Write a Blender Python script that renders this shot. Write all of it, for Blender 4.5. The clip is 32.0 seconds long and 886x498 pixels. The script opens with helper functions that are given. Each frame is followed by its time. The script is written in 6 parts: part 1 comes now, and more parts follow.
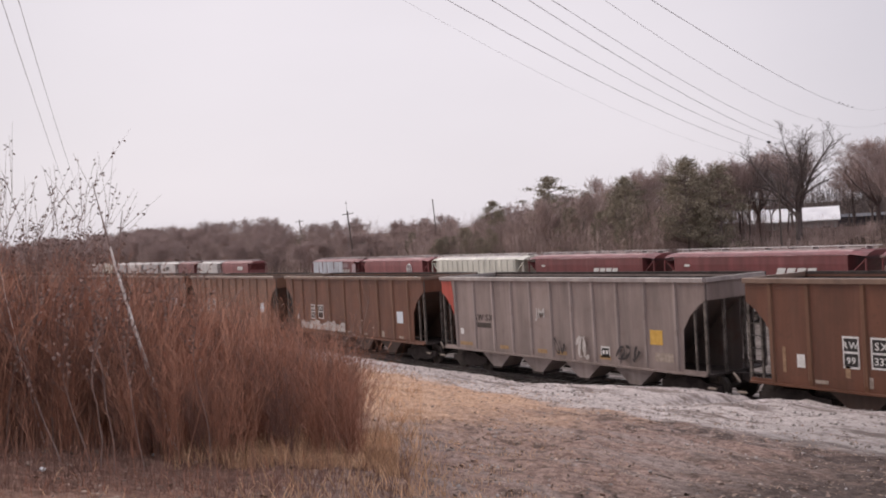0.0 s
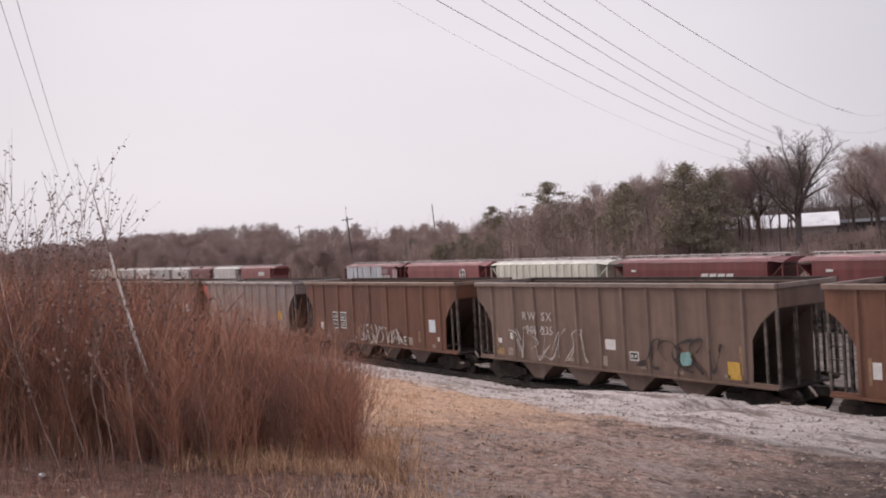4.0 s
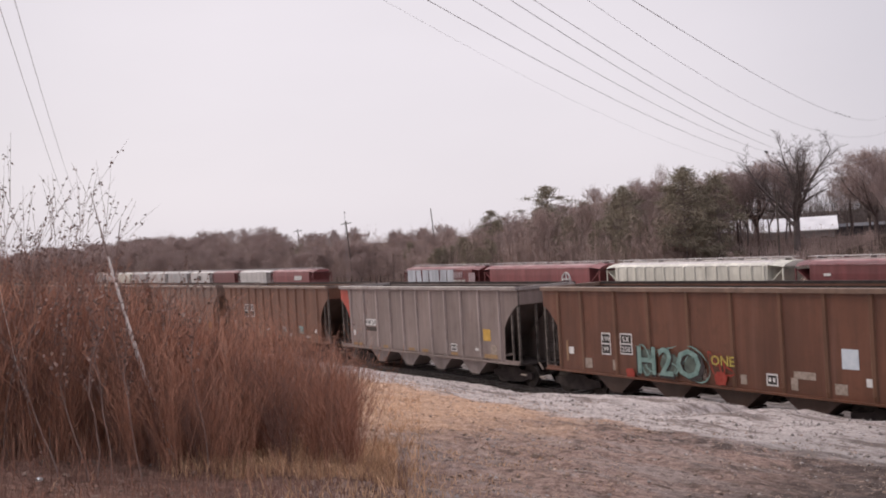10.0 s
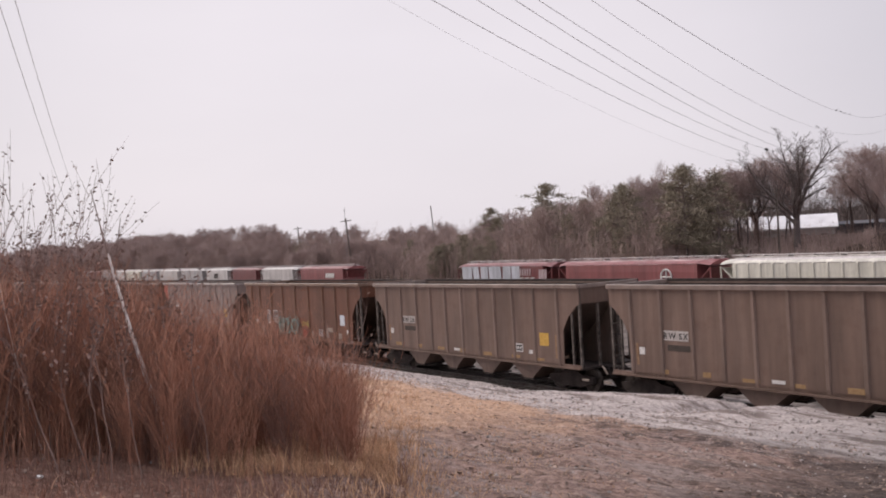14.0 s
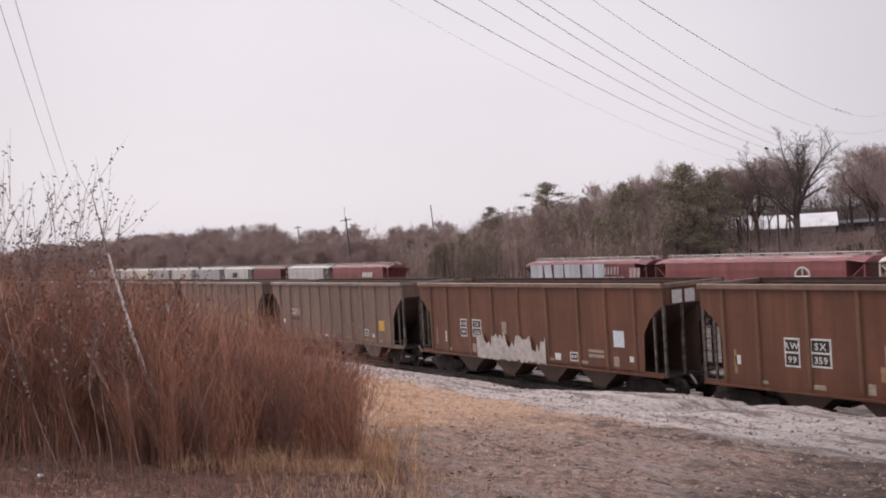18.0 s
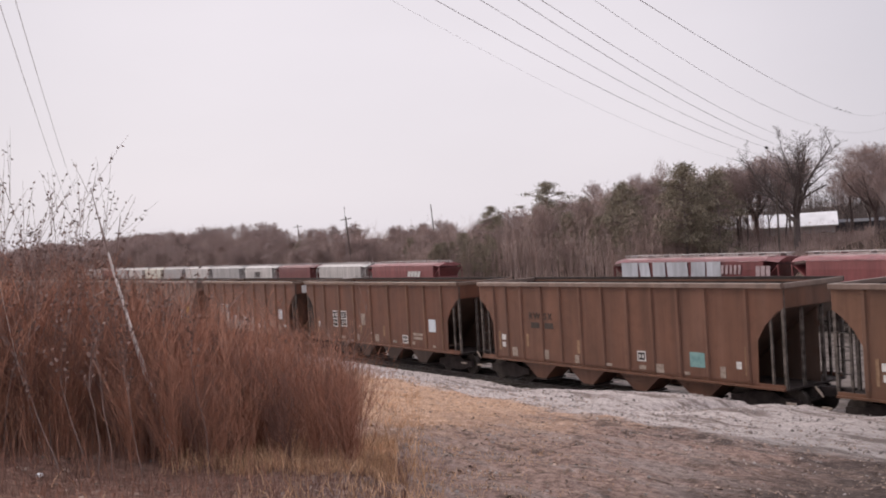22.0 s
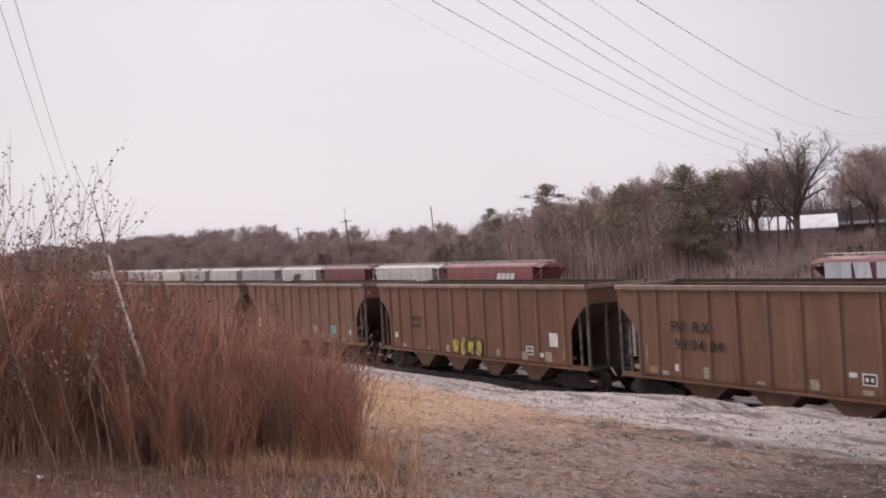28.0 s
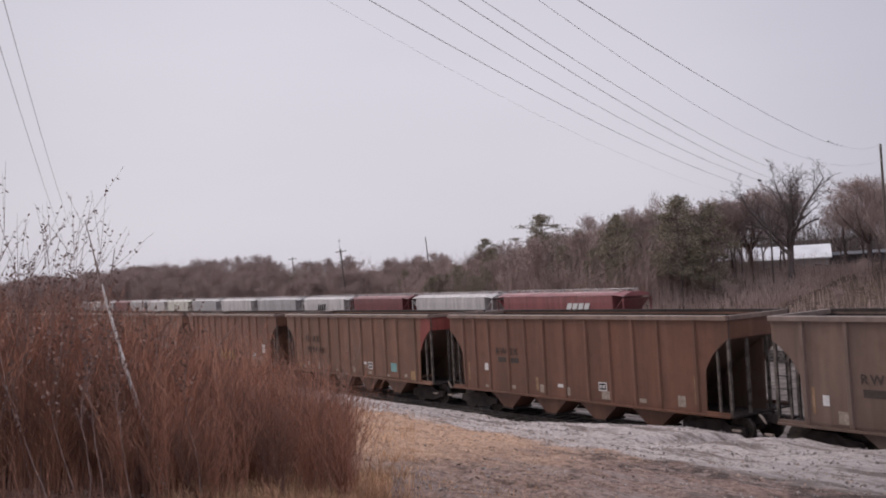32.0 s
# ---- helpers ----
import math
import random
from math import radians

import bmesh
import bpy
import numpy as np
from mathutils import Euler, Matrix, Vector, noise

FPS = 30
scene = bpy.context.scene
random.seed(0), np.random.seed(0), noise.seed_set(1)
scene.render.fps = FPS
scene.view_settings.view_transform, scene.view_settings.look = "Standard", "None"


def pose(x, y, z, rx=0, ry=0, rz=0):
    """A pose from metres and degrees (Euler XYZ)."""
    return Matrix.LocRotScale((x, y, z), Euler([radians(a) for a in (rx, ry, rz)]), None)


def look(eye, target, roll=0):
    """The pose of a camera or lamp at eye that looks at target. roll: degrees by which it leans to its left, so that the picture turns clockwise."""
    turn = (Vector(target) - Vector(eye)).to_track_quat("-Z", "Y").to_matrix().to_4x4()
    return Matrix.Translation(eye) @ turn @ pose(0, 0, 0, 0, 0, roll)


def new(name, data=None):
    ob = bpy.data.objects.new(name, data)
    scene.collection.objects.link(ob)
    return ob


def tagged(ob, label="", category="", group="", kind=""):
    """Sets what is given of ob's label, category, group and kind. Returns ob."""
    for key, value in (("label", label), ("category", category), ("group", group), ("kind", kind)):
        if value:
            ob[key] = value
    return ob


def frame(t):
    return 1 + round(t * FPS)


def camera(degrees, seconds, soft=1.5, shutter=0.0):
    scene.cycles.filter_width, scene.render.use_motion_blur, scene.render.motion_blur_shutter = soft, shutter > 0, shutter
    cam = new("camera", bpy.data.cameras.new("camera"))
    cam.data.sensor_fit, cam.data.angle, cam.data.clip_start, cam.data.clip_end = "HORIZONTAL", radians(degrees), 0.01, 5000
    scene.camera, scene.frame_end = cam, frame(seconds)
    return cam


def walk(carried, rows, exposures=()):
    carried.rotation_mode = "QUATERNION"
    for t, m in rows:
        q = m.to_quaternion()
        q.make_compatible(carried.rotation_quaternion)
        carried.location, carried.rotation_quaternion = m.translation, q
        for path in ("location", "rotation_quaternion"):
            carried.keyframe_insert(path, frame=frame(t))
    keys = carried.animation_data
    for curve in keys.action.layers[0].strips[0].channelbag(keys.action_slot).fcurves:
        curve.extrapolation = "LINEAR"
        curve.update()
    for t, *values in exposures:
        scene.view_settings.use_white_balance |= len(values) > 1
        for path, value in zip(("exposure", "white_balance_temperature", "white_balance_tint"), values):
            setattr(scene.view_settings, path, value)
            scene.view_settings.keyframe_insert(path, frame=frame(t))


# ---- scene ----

# World: metres, z = 0 at the near rail's top, the tracks run along x, y points away from the camera.
EYE = (0.0, 0.0, 5.9)
cam = camera(51.72, 32.0, soft=1.9, shutter=0.1)
BASE = pose(*EYE, 90 - 0.376, 0, 54.841) @ pose(0, 0, 0, 0, 0, -3.281)
walk(cam, [(t, BASE @ pose(0, 0, 0, up, left, 0)) for t, up, left in (
    (0, -0.33, 0.11), (0.5, -0.05, 0.11), (1, 0.27, 0.11), (1.5, 0.27, 0.11), (2, 0.16, 0.11), (2.5, 0.05, 0.11), (3, -0.05, 0.11), (3.5, 0.00, 0.11), (5.5, 0.00, 0.00), (6, -0.05, 0.00), (6.5, -0.11, -0.05), (7, -0.11, -0.03), (7.5, -0.11, 0.00), (8, 0.16, 0.00), (8.5, 0.33, 0.00), (9, 0.33, 0.00), (9.5, 0.27, 0.00), (10, 0.27, 0.00), (10.5, 0.16, 0.00), (11, 0.11, 0.00), (11.5, 0.11, 0.00), (12, 0.22, 0.00), (12.5, 0.16, 0.00), (13, 0.16, 0.00), (13.5, 0.16, 0.00), (14, 0.11, 0.00), (14.5, 0.11, 0.00), (16.5, 0.05, 0.00), (17, 0.05, 0.00), (17.5, 0.05, 0.00), (18, 0.05, 0.00), (18.5, 0.00, 0.00), (19, 0.00, 0.00), (19.5, 0.00, 0.00), (20, 0.00, 0.00), (20.5, 0.05, 0.00), (21, 0.00, 0.00), (21.5, 0.05, 0.00), (22, 0.00, 0.00), (22.5, 0.54, 0.05), (23, 0.00, 0.00), (23.5, -0.11, 0.00), (24, 0.16, 0.00), (24.5, 0.27, 0.00), (25, 0.33, 0.00), (25.5, 0.22, 0.00), (27.5, 0.22, 0.00), (28, 0.14, 0.00), (28.5, 0.27, 0.00), (29, 0.38, 0.00), (29.5, 1.95, -0.08), (30, 2.33, -0.24), (30.5, 2.55, -0.27), (31, 2.17, -0.27), (31.5, 2.06, -0.27), (32, 2.03, -0.33))],
    exposures=[(0, 0.0, 6500, 10), (29.2, 0.0, 6500, 10), (29.6, -0.1, 6450, 10), (30.0, -0.38, 6350, 10), (30.5, -0.45, 6250, 10), (31.0, -0.42, 6200, 10), (32, -0.27, 6200, 10)])

# ---------------------------------------------------------------- light
SUN_EL, SUN_AZ = 36.0, 112.0
GLOW = (-0.832, 0.545, 0.10)
world = bpy.data.worlds.new("overcast_sky")
scene.world = world
world.use_nodes = True
wn, wl = world.node_tree.nodes, world.node_tree.links
sky = wn.new("ShaderNodeTexSky")
sky.sky_type, sky.sun_disc = "NISHITA", False
sky.sun_elevation, sky.sun_rotation = radians(SUN_EL), radians(-SUN_AZ)
sky.air_density, sky.dust_density, sky.altitude = 1.0, 6.0, 250
dim = wn.new("ShaderNodeVectorMath")
dim.operation = "SCALE"
dim.inputs[3].default_value = 0.10
wl.new(sky.outputs[0], dim.inputs[0])
wco = wn.new("ShaderNodeTexCoord")
wmap = wn.new("ShaderNodeMapping")
wmap.inputs["Scale"].default_value = (1.2, 1.2, 3.5)
wl.new(wco.outputs["Generated"], wmap.inputs[0])
cloud = wn.new("ShaderNodeTexNoise")
cloud.inputs["Scale"].default_value, cloud.inputs["Detail"].default_value, cloud.inputs["Roughness"].default_value = 1.6, 5, 0.5
wl.new(wmap.outputs[0], cloud.inputs["Vector"])
cramp = wn.new("ShaderNodeMapRange")
for i, v in enumerate((0.3, 0.7, 0.965, 1.03)):
    cramp.inputs[1 + i].default_value = v
wl.new(cloud.outputs[0], cramp.inputs["Value"])
# the cloud is brightest round the veiled sun and greyer away from it
toward = wn.new("ShaderNodeVectorMath")
toward.operation = "DOT_PRODUCT"
toward.inputs[1].default_value = GLOW
wl.new(wco.outputs["Generated"], toward.inputs[0])
veil = wn.new("ShaderNodeValToRGB")
veil.color_ramp.interpolation = "EASE"
veil.color_ramp.elements[0].position, veil.color_ramp.elements[0].color = 0.45, (0.62, 0.585, 0.645, 1)
veil.color_ramp.elements[1].position, veil.color_ramp.elements[1].color = 0.985, (0.875, 0.815, 0.866, 1)
mid_veil = veil.color_ramp.elements.new(0.85)
mid_veil.color = (0.715, 0.675, 0.735, 1)
wl.new(toward.outputs["Value"], veil.inputs[0])
shaded = wn.new("ShaderNodeVectorMath")
shaded.operation = "SCALE"
wl.new(veil.outputs[0], shaded.inputs[0])
# an overcast sky grows brighter towards the zenith
high = wn.new("ShaderNodeSeparateXYZ")
wl.new(wco.outputs["Generated"], high.inputs[0])
rise = wn.new("ShaderNodeMapRange")
for i, v in enumerate((0.30, 1.0, 1.0, 2.1)):
    rise.inputs[1 + i].default_value = v
wl.new(high.outputs[2], rise.inputs["Value"])
both = wn.new("ShaderNodeMath")
both.operation = "MULTIPLY"
wl.new(cramp.outputs[0], both.inputs[0])
wl.new(rise.outputs[0], both.inputs[1])
wl.new(both.outputs[0], shaded.inputs[3])
cover = wn.new("ShaderNodeMix")
cover.data_type = "RGBA"
cover.inputs[0].default_value = 0.9
wl.new(dim.outputs[0], cover.inputs[6])
wl.new(shaded.outputs[0], cover.inputs[7])
wl.new(cover.outputs[2], wn["Background"].inputs[0])
wn["Background"].inputs[1].default_value = 1.0

sun = new("sun", bpy.data.lights.new("sun", "SUN"))
sun.data.energy, sun.data.angle, sun.data.color = 1.7, radians(25), (1.0, 0.88, 0.76)
sun.matrix_world = look((0, 0, 60), (60 * math.sin(radians(SUN_AZ)) / math.tan(radians(SUN_EL)),
                                     -60 * math.cos(radians(SUN_AZ)) / math.tan(radians(SUN_EL)), 0))


# ---------------------------------------------------------------- materials
def mat(name, c1, c2, scale=2.0, rough=0.85, bump=0.0, bump_scale=None, c3=None, stretch=(1, 1, 1), metal=0.0, island=0.0, world_space=False, detail=6, lo=0.35, hi=0.65, obj_var=0.0, spec=0.3):
    """Two colours mixed by noise, a third by a coarser one, brightness varied per object or per loose piece."""
    m = bpy.data.materials.new(name)
    m.use_nodes = True
    n, l = m.node_tree.nodes, m.node_tree.links
    bs = n["Principled BSDF"]
    bs.inputs["Roughness"].default_value, bs.inputs["Metallic"].default_value = rough, metal
    bs.inputs["Specular IOR Level"].default_value = spec
    if world_space:
        src = n.new("ShaderNodeNewGeometry").outputs["Position"]
    else:
        src = n.new("ShaderNodeTexCoord").outputs["Object"]
    mp = n.new("ShaderNodeMapping")
    mp.inputs["Scale"].default_value = stretch
    l.new(src, mp.inputs[0])
    vec = mp.outputs[0]
    info = n.new("ShaderNodeObjectInfo")
    if not world_space:
        off = n.new("ShaderNodeVectorMath")
        off.operation = "ADD"
        mul = n.new("ShaderNodeMath")
        mul.operation = "MULTIPLY"
        mul.inputs[1].default_value = 57.0
        l.new(info.outputs["Random"], mul.inputs[0])
        l.new(vec, off.inputs[0])
        l.new(mul.outputs[0], off.inputs[1])
        vec = off.outputs[0]
    def noise_tex(s, d=detail, r=0.6):
        t = n.new("ShaderNodeTexNoise")
        t.inputs["Scale"].default_value, t.inputs["Detail"].default_value, t.inputs["Roughness"].default_value = s, d, r
        l.new(vec, t.inputs["Vector"])
        return t.outputs[0]
    def ramp(v, a, b, ca, cb):
        r = n.new("ShaderNodeValToRGB")
        r.color_ramp.elements[0].position, r.color_ramp.elements[1].position = a, b
        r.color_ramp.elements[0].color, r.color_ramp.elements[1].color = (*ca, 1), (*cb, 1)
        l.new(v, r.inputs[0])
        return r.outputs[0]
    def mix(f, a, b):
        x = n.new("ShaderNodeMix")
        x.data_type = "RGBA"
        l.new(f, x.inputs[0])
        l.new(a, x.inputs[6])
        if isinstance(b, tuple):
            x.inputs[7].default_value = (*b, 1)
        else:
            l.new(b, x.inputs[7])
        return x.outputs[2]
    col = ramp(noise_tex(scale), lo, hi, c1, c2)
    if c3:
        f = ramp(noise_tex(scale * 0.23, 4), 0.5, 0.68, (0, 0, 0), (1, 1, 1))
        col = mix(f, col, c3)
    var = None
    if island:
        var, amount = n.new("ShaderNodeNewGeometry").outputs["Random Per Island"], island
    elif obj_var:
        var, amount = info.outputs["Random"], obj_var
    if var:
        mr = n.new("ShaderNodeMapRange")
        mr.inputs["To Min"].default_value, mr.inputs["To Max"].default_value = 1 - amount, 1 + amount
        l.new(var, mr.inputs["Value"])
        sc = n.new("ShaderNodeVectorMath")
        sc.operation = "SCALE"
        l.new(col, sc.inputs[0])
        l.new(mr.outputs[0], sc.inputs[3])
        col = sc.outputs[0]
    l.new(col, bs.inputs["Base Color"])
    if bump:
        b = n.new("ShaderNodeBump")
        b.inputs["Strength"].default_value, b.inputs["Distance"].default_value = bump, 0.05
        l.new(noise_tex(bump_scale or scale * 3), b.inputs["Height"])
        l.new(b.outputs[0], bs.inputs["Normal"])
    return m


def car_paint(name, base, rust=(0.085, 0.036, 0.018), wear=0.35, rough=0.44):
    """Weathered wagon paint: fine streaks that run down, blotches of rust, dull stains and dusty runs."""
    m = mat(name, tuple(c * 0.74 for c in base), tuple(c * 1.16 for c in base), 0.9, rough, 0.12, 14, None, (1.6, 1.6, 0.22), detail=8, spec=0.62)
    n, l = m.node_tree.nodes, m.node_tree.links
    bs = n["Principled BSDF"]
    tc = n.new("ShaderNodeTexCoord").outputs["Object"]
    info = n.new("ShaderNodeObjectInfo").outputs["Random"]
    shift = n.new("ShaderNodeMath")
    shift.operation = "MULTIPLY"
    shift.inputs[1].default_value = 83.0
    l.new(info, shift.inputs[0])
    add = n.new("ShaderNodeVectorMath")
    add.operation = "ADD"
    l.new(tc, add.inputs[0])
    l.new(shift.outputs[0], add.inputs[1])
    run = n.new("ShaderNodeMapping")
    run.inputs["Scale"].default_value = (1, 1, 0.07)
    l.new(add.outputs[0], run.inputs[0])
    last = bs.inputs["Base Color"].links[0].from_socket
    dark, dust = tuple(c * 0.42 for c in base), tuple(min(1, c * 1.25 + 0.03) for c in base)
    for src, scale, lo, hi, colour, amount in ((add, 2.3, 0.52, 0.72, rust, wear), (run, 5.5, 0.52, 0.70, dark, 0.28), (run, 2.1, 0.54, 0.70, dust, 0.45),
                                               (add, 11.0, 0.60, 0.74, tuple(c * 0.5 for c in rust), wear * 0.8), (add, 0.45, 0.46, 0.72, dark, 0.32)):
        t = n.new("ShaderNodeTexNoise")
        t.inputs["Scale"].default_value, t.inputs["Detail"].default_value = scale, 7
        l.new(src.outputs[0], t.inputs["Vector"])
        r = n.new("ShaderNodeMapRange")
        r.inputs["From Min"].default_value, r.inputs["From Max"].default_value, r.inputs["To Max"].default_value = lo, hi, amount
        l.new(t.outputs[0], r.inputs["Value"])
        x = n.new("ShaderNodeMix")
        x.data_type = "RGBA"
        l.new(r.outputs[0], x.inputs[0])
        l.new(last, x.inputs[6])
        x.inputs[7].default_value = (*colour, 1)
        last = x.outputs[2]
    l.new(last, bs.inputs["Base Color"])
    return m


PAINT = {
    "grey": car_paint("grey_wagon_paint", (0.250, 0.197, 0.180), wear=0.18),
    "dusk": car_paint("dull_grey_brown_wagon_paint", (0.170, 0.112, 0.088), wear=0.25),
    "rust": car_paint("rusty_brown_wagon_paint", (0.138, 0.053, 0.029), wear=0.5),
    "brown": car_paint("brown_wagon_paint", (0.162, 0.072, 0.043), wear=0.4),
    "tan": car_paint("tan_brown_wagon_paint", (0.178, 0.088, 0.053), wear=0.35),
}
# Top chords, paler than their wagon's sides.
CHORDS = {"grey": car_paint("pale_grey_chord", (0.34, 0.30, 0.285), wear=0.2), "dusk": car_paint("pale_dull_chord", (0.235, 0.18, 0.155), wear=0.2)}
# Lighter than the panels: the ribs' highlights are put into this worn paint.
RIBPAINT = {k: car_paint("worn_highlit_rib_paint_" + k, c, wear=0.3) for k, c in (("grey", (0.32, 0.264, 0.246)), ("dusk", (0.20, 0.140, 0.114)), ("rust", (0.158, 0.074, 0.041)), ("brown", (0.166, 0.079, 0.050)), ("tan", (0.180, 0.095, 0.062)))}
# Dark paint for ends and chutes: grime plus the shade there, in one colour.
GRIME_SHADE = {k: car_paint("grimy_shaded_steel_" + k, c, wear=0.5) for k, c in (("grey", (0.115, 0.092, 0.083)), ("dusk", (0.10, 0.074, 0.062)), ("rust", (0.088, 0.054, 0.041)), ("brown", (0.105, 0.068, 0.052)), ("tan", (0.115, 0.076, 0.058)))}
CHORDS["rust"] = car_paint("pale_rust_chord", (0.20, 0.13, 0.095), wear=0.35)
CHORDS["brown"] = CHORDS["tan"] = car_paint("pale_brown_chord", (0.225, 0.16, 0.13), wear=0.3)
DARKSTEEL = mat("dark_steel", (0.026, 0.020, 0.019), (0.062, 0.048, 0.044), 3, 0.8, 0.1)
STEEL = mat("worn_rail_steel", (0.10, 0.085, 0.08), (0.22, 0.2, 0.19), 6, 0.45, 0.05, metal=0.8, world_space=True)
WHEEL = mat("wheel_steel", (0.05, 0.042, 0.038), (0.10, 0.085, 0.075), 5, 0.55, metal=0.4)
POST = mat("chipped_grey_post_paint", (0.04, 0.034, 0.03), (0.17, 0.145, 0.13), 4, 0.6)
RUNG = mat("dark_grab_iron", (0.03, 0.026, 0.024), (0.07, 0.06, 0.055), 4, 0.7)
WHITE = mat("off_white_paint", (0.55, 0.54, 0.52), (0.74, 0.73, 0.72), 9, 0.5)
BLACK = mat("black_stencil_paint", (0.02, 0.018, 0.018), (0.04, 0.036, 0.034), 9, 0.6)
DARKTXT = mat("faded_black_stencil", (0.05, 0.04, 0.036), (0.075, 0.06, 0.05), 9, 0.6)
YELLOW = mat("yellow_placard", (0.50, 0.30, 0.06), (0.62, 0.39, 0.10), 6, 0.5)
OCHRE = mat("faded_ochre_reflector", (0.26, 0.165, 0.085), (0.38, 0.25, 0.13), 9, 0.5)
RUSTBAR = mat("pale_rust_streak", (0.23, 0.14, 0.085), (0.34, 0.225, 0.145), 6, 0.8)
CYAN = mat("cyan_placard", (0.15, 0.29, 0.29), (0.24, 0.41, 0.40), 6, 0.5)
SKYBLUE = mat("pale_blue_placard", (0.52, 0.59, 0.65), (0.64, 0.69, 0.74), 6, 0.5)
PALE = mat("pale_grey_stencil", (0.25, 0.20, 0.165), (0.40, 0.335, 0.285), 9, 0.7)
RED = car_paint("red_corner_paint", (0.46, 0.075, 0.05), wear=0.15)
DULLRED = car_paint("dull_red_corner_paint", (0.24, 0.05, 0.04), wear=0.3)
PALETEAL = mat("chalky_teal_spray_paint", (0.13, 0.22, 0.20), (0.23, 0.34, 0.31), 5, 0.6)
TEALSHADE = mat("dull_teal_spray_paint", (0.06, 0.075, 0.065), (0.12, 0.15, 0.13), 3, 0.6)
LIME = mat("yellow_spray_paint", (0.36, 0.28, 0.06), (0.48, 0.39, 0.11), 5, 0.5)
SPRAYRED = mat("red_spray_paint", (0.28, 0.04, 0.03), (0.36, 0.07, 0.05), 5, 0.5)
SPRAYWHITE = mat("chalky_white_spray_paint", (0.36, 0.33, 0.31), (0.52, 0.49, 0.47), 4, 0.6)
SPRAYBLACK = mat("dark_spray_paint", (0.035, 0.03, 0.03), (0.06, 0.05, 0.05), 5, 0.6)
FAR = {
    "red": car_paint("faded_red_hopper_paint", (0.25, 0.078, 0.08), wear=0.15),
    "darkred": car_paint("dark_red_hopper_paint", (0.17, 0.045, 0.047), wear=0.2),
    "white": car_paint("cream_hopper_paint", (0.68, 0.66, 0.58), wear=0.08),
    "chalk": car_paint("chalky_white_hopper_paint", (0.56, 0.53, 0.52), wear=0.14),
    "grey": car_paint("pale_grey_hopper_paint", (0.40, 0.385, 0.39), wear=0.18),
}
ROOFDUST = mat("dusty_pink_roof", (0.20, 0.075, 0.075), (0.52, 0.36, 0.36), 1.4, 0.6, stretch=(0.4, 2, 2))
PANELBLUE = car_paint("pale_blue_grey_panel_paint", (0.50, 0.52, 0.57), wear=0.1)
SPRAYPINK = mat("pinkish_white_spray_paint", (0.34, 0.25, 0.26), (0.5, 0.4, 0.41), 3, 0.6)
FARWALK = mat("galvanised_roof_walk", (0.44, 0.41, 0.40), (0.66, 0.62, 0.61), 5, 0.6)
TIE = mat("creosoted_tie", (0.06, 0.05, 0.045), (0.17, 0.148, 0.135), 5, 0.9, 0.2, stretch=(1, 6, 6), obj_var=0.25)
BARK = mat("grey_brown_bark", (0.13, 0.10, 0.094), (0.24, 0.195, 0.182), 4, 0.95, 0.2, stretch=(3, 3, 0.6), obj_var=0.2)
# Twigs, needles and brush are lightened: distance haze is put into their colour.
TWIG = mat("hazy_bare_twig_bark", (0.30, 0.228, 0.212), (0.44, 0.345, 0.32), 0.12, 0.95, island=0.25, world_space=True)
NEEDLE = mat("hazy_pine_needles", (0.20, 0.175, 0.130), (0.33, 0.285, 0.215), 0.9, 0.8, island=0.35)
BRUSH = mat("hazy_dry_brush_twigs", (0.34, 0.25, 0.222), (0.54, 0.425, 0.385), 0.12, 0.95, island=0.3, world_space=True)
WEED = mat("dry_weed_stems", (0.29, 0.132, 0.090), (0.58, 0.318, 0.218), 0.45, 0.9, island=0.35, world_space=True)
DARKWEED = mat("dark_weed_stalks", (0.15, 0.082, 0.064), (0.32, 0.19, 0.15), 0.8, 0.9, world_space=True)
STRAW = mat("dry_grass_blades", (0.46, 0.28, 0.165), (0.76, 0.51, 0.33), 0.9, 0.9, island=0.35, world_space=True)
BIRCH = mat("pale_peeling_bark", (0.20, 0.15, 0.13), (0.86, 0.83, 0.80), 9, 0.8, 0.2, stretch=(1, 1, 1.6), lo=0.31, hi=0.36)
OAKBARK = mat("dark_oak_bark", (0.10, 0.08, 0.076), (0.18, 0.15, 0.142), 4, 0.95)
SAPWOOD = mat("sapling_bark", (0.21, 0.145, 0.125), (0.33, 0.245, 0.215), 6, 0.9)
LEAF = mat("withered_leaf", (0.19, 0.13, 0.11), (0.31, 0.225, 0.195), 6, 0.9, island=0.3)
WIRE = mat("weathered_cable", (0.24, 0.225, 0.235), (0.34, 0.325, 0.335), 3, 0.6)
WOOD = mat("weathered_pole_wood", (0.10, 0.08, 0.07), (0.2, 0.17, 0.15), 3, 0.9, 0.2, stretch=(4, 4, 0.4))
ROOFW = mat("white_metal_roof", (0.66, 0.66, 0.68), (0.82, 0.82, 0.84), 0.6, 0.5)
SIDING = mat("pale_house_siding", (0.42, 0.41, 0.41), (0.55, 0.54, 0.53), 1.2, 0.7)
SHADE = mat("dark_window_glass", (0.02, 0.022, 0.025), (0.04, 0.042, 0.05), 2, 0.15)
SLATE = mat("dark_shed_roof", (0.07, 0.07, 0.08), (0.12, 0.12, 0.13), 1.5, 0.7)
STONE = mat("loose_stone", (0.20, 0.172, 0.158), (0.46, 0.42, 0.40), 3, 0.9, 0.2, island=0.4, world_space=True)
CHIP = mat("dead_leaf_and_chip", (0.09, 0.058, 0.045), (0.36, 0.275, 0.225), 3.0, 0.95, island=0.5, world_space=True)
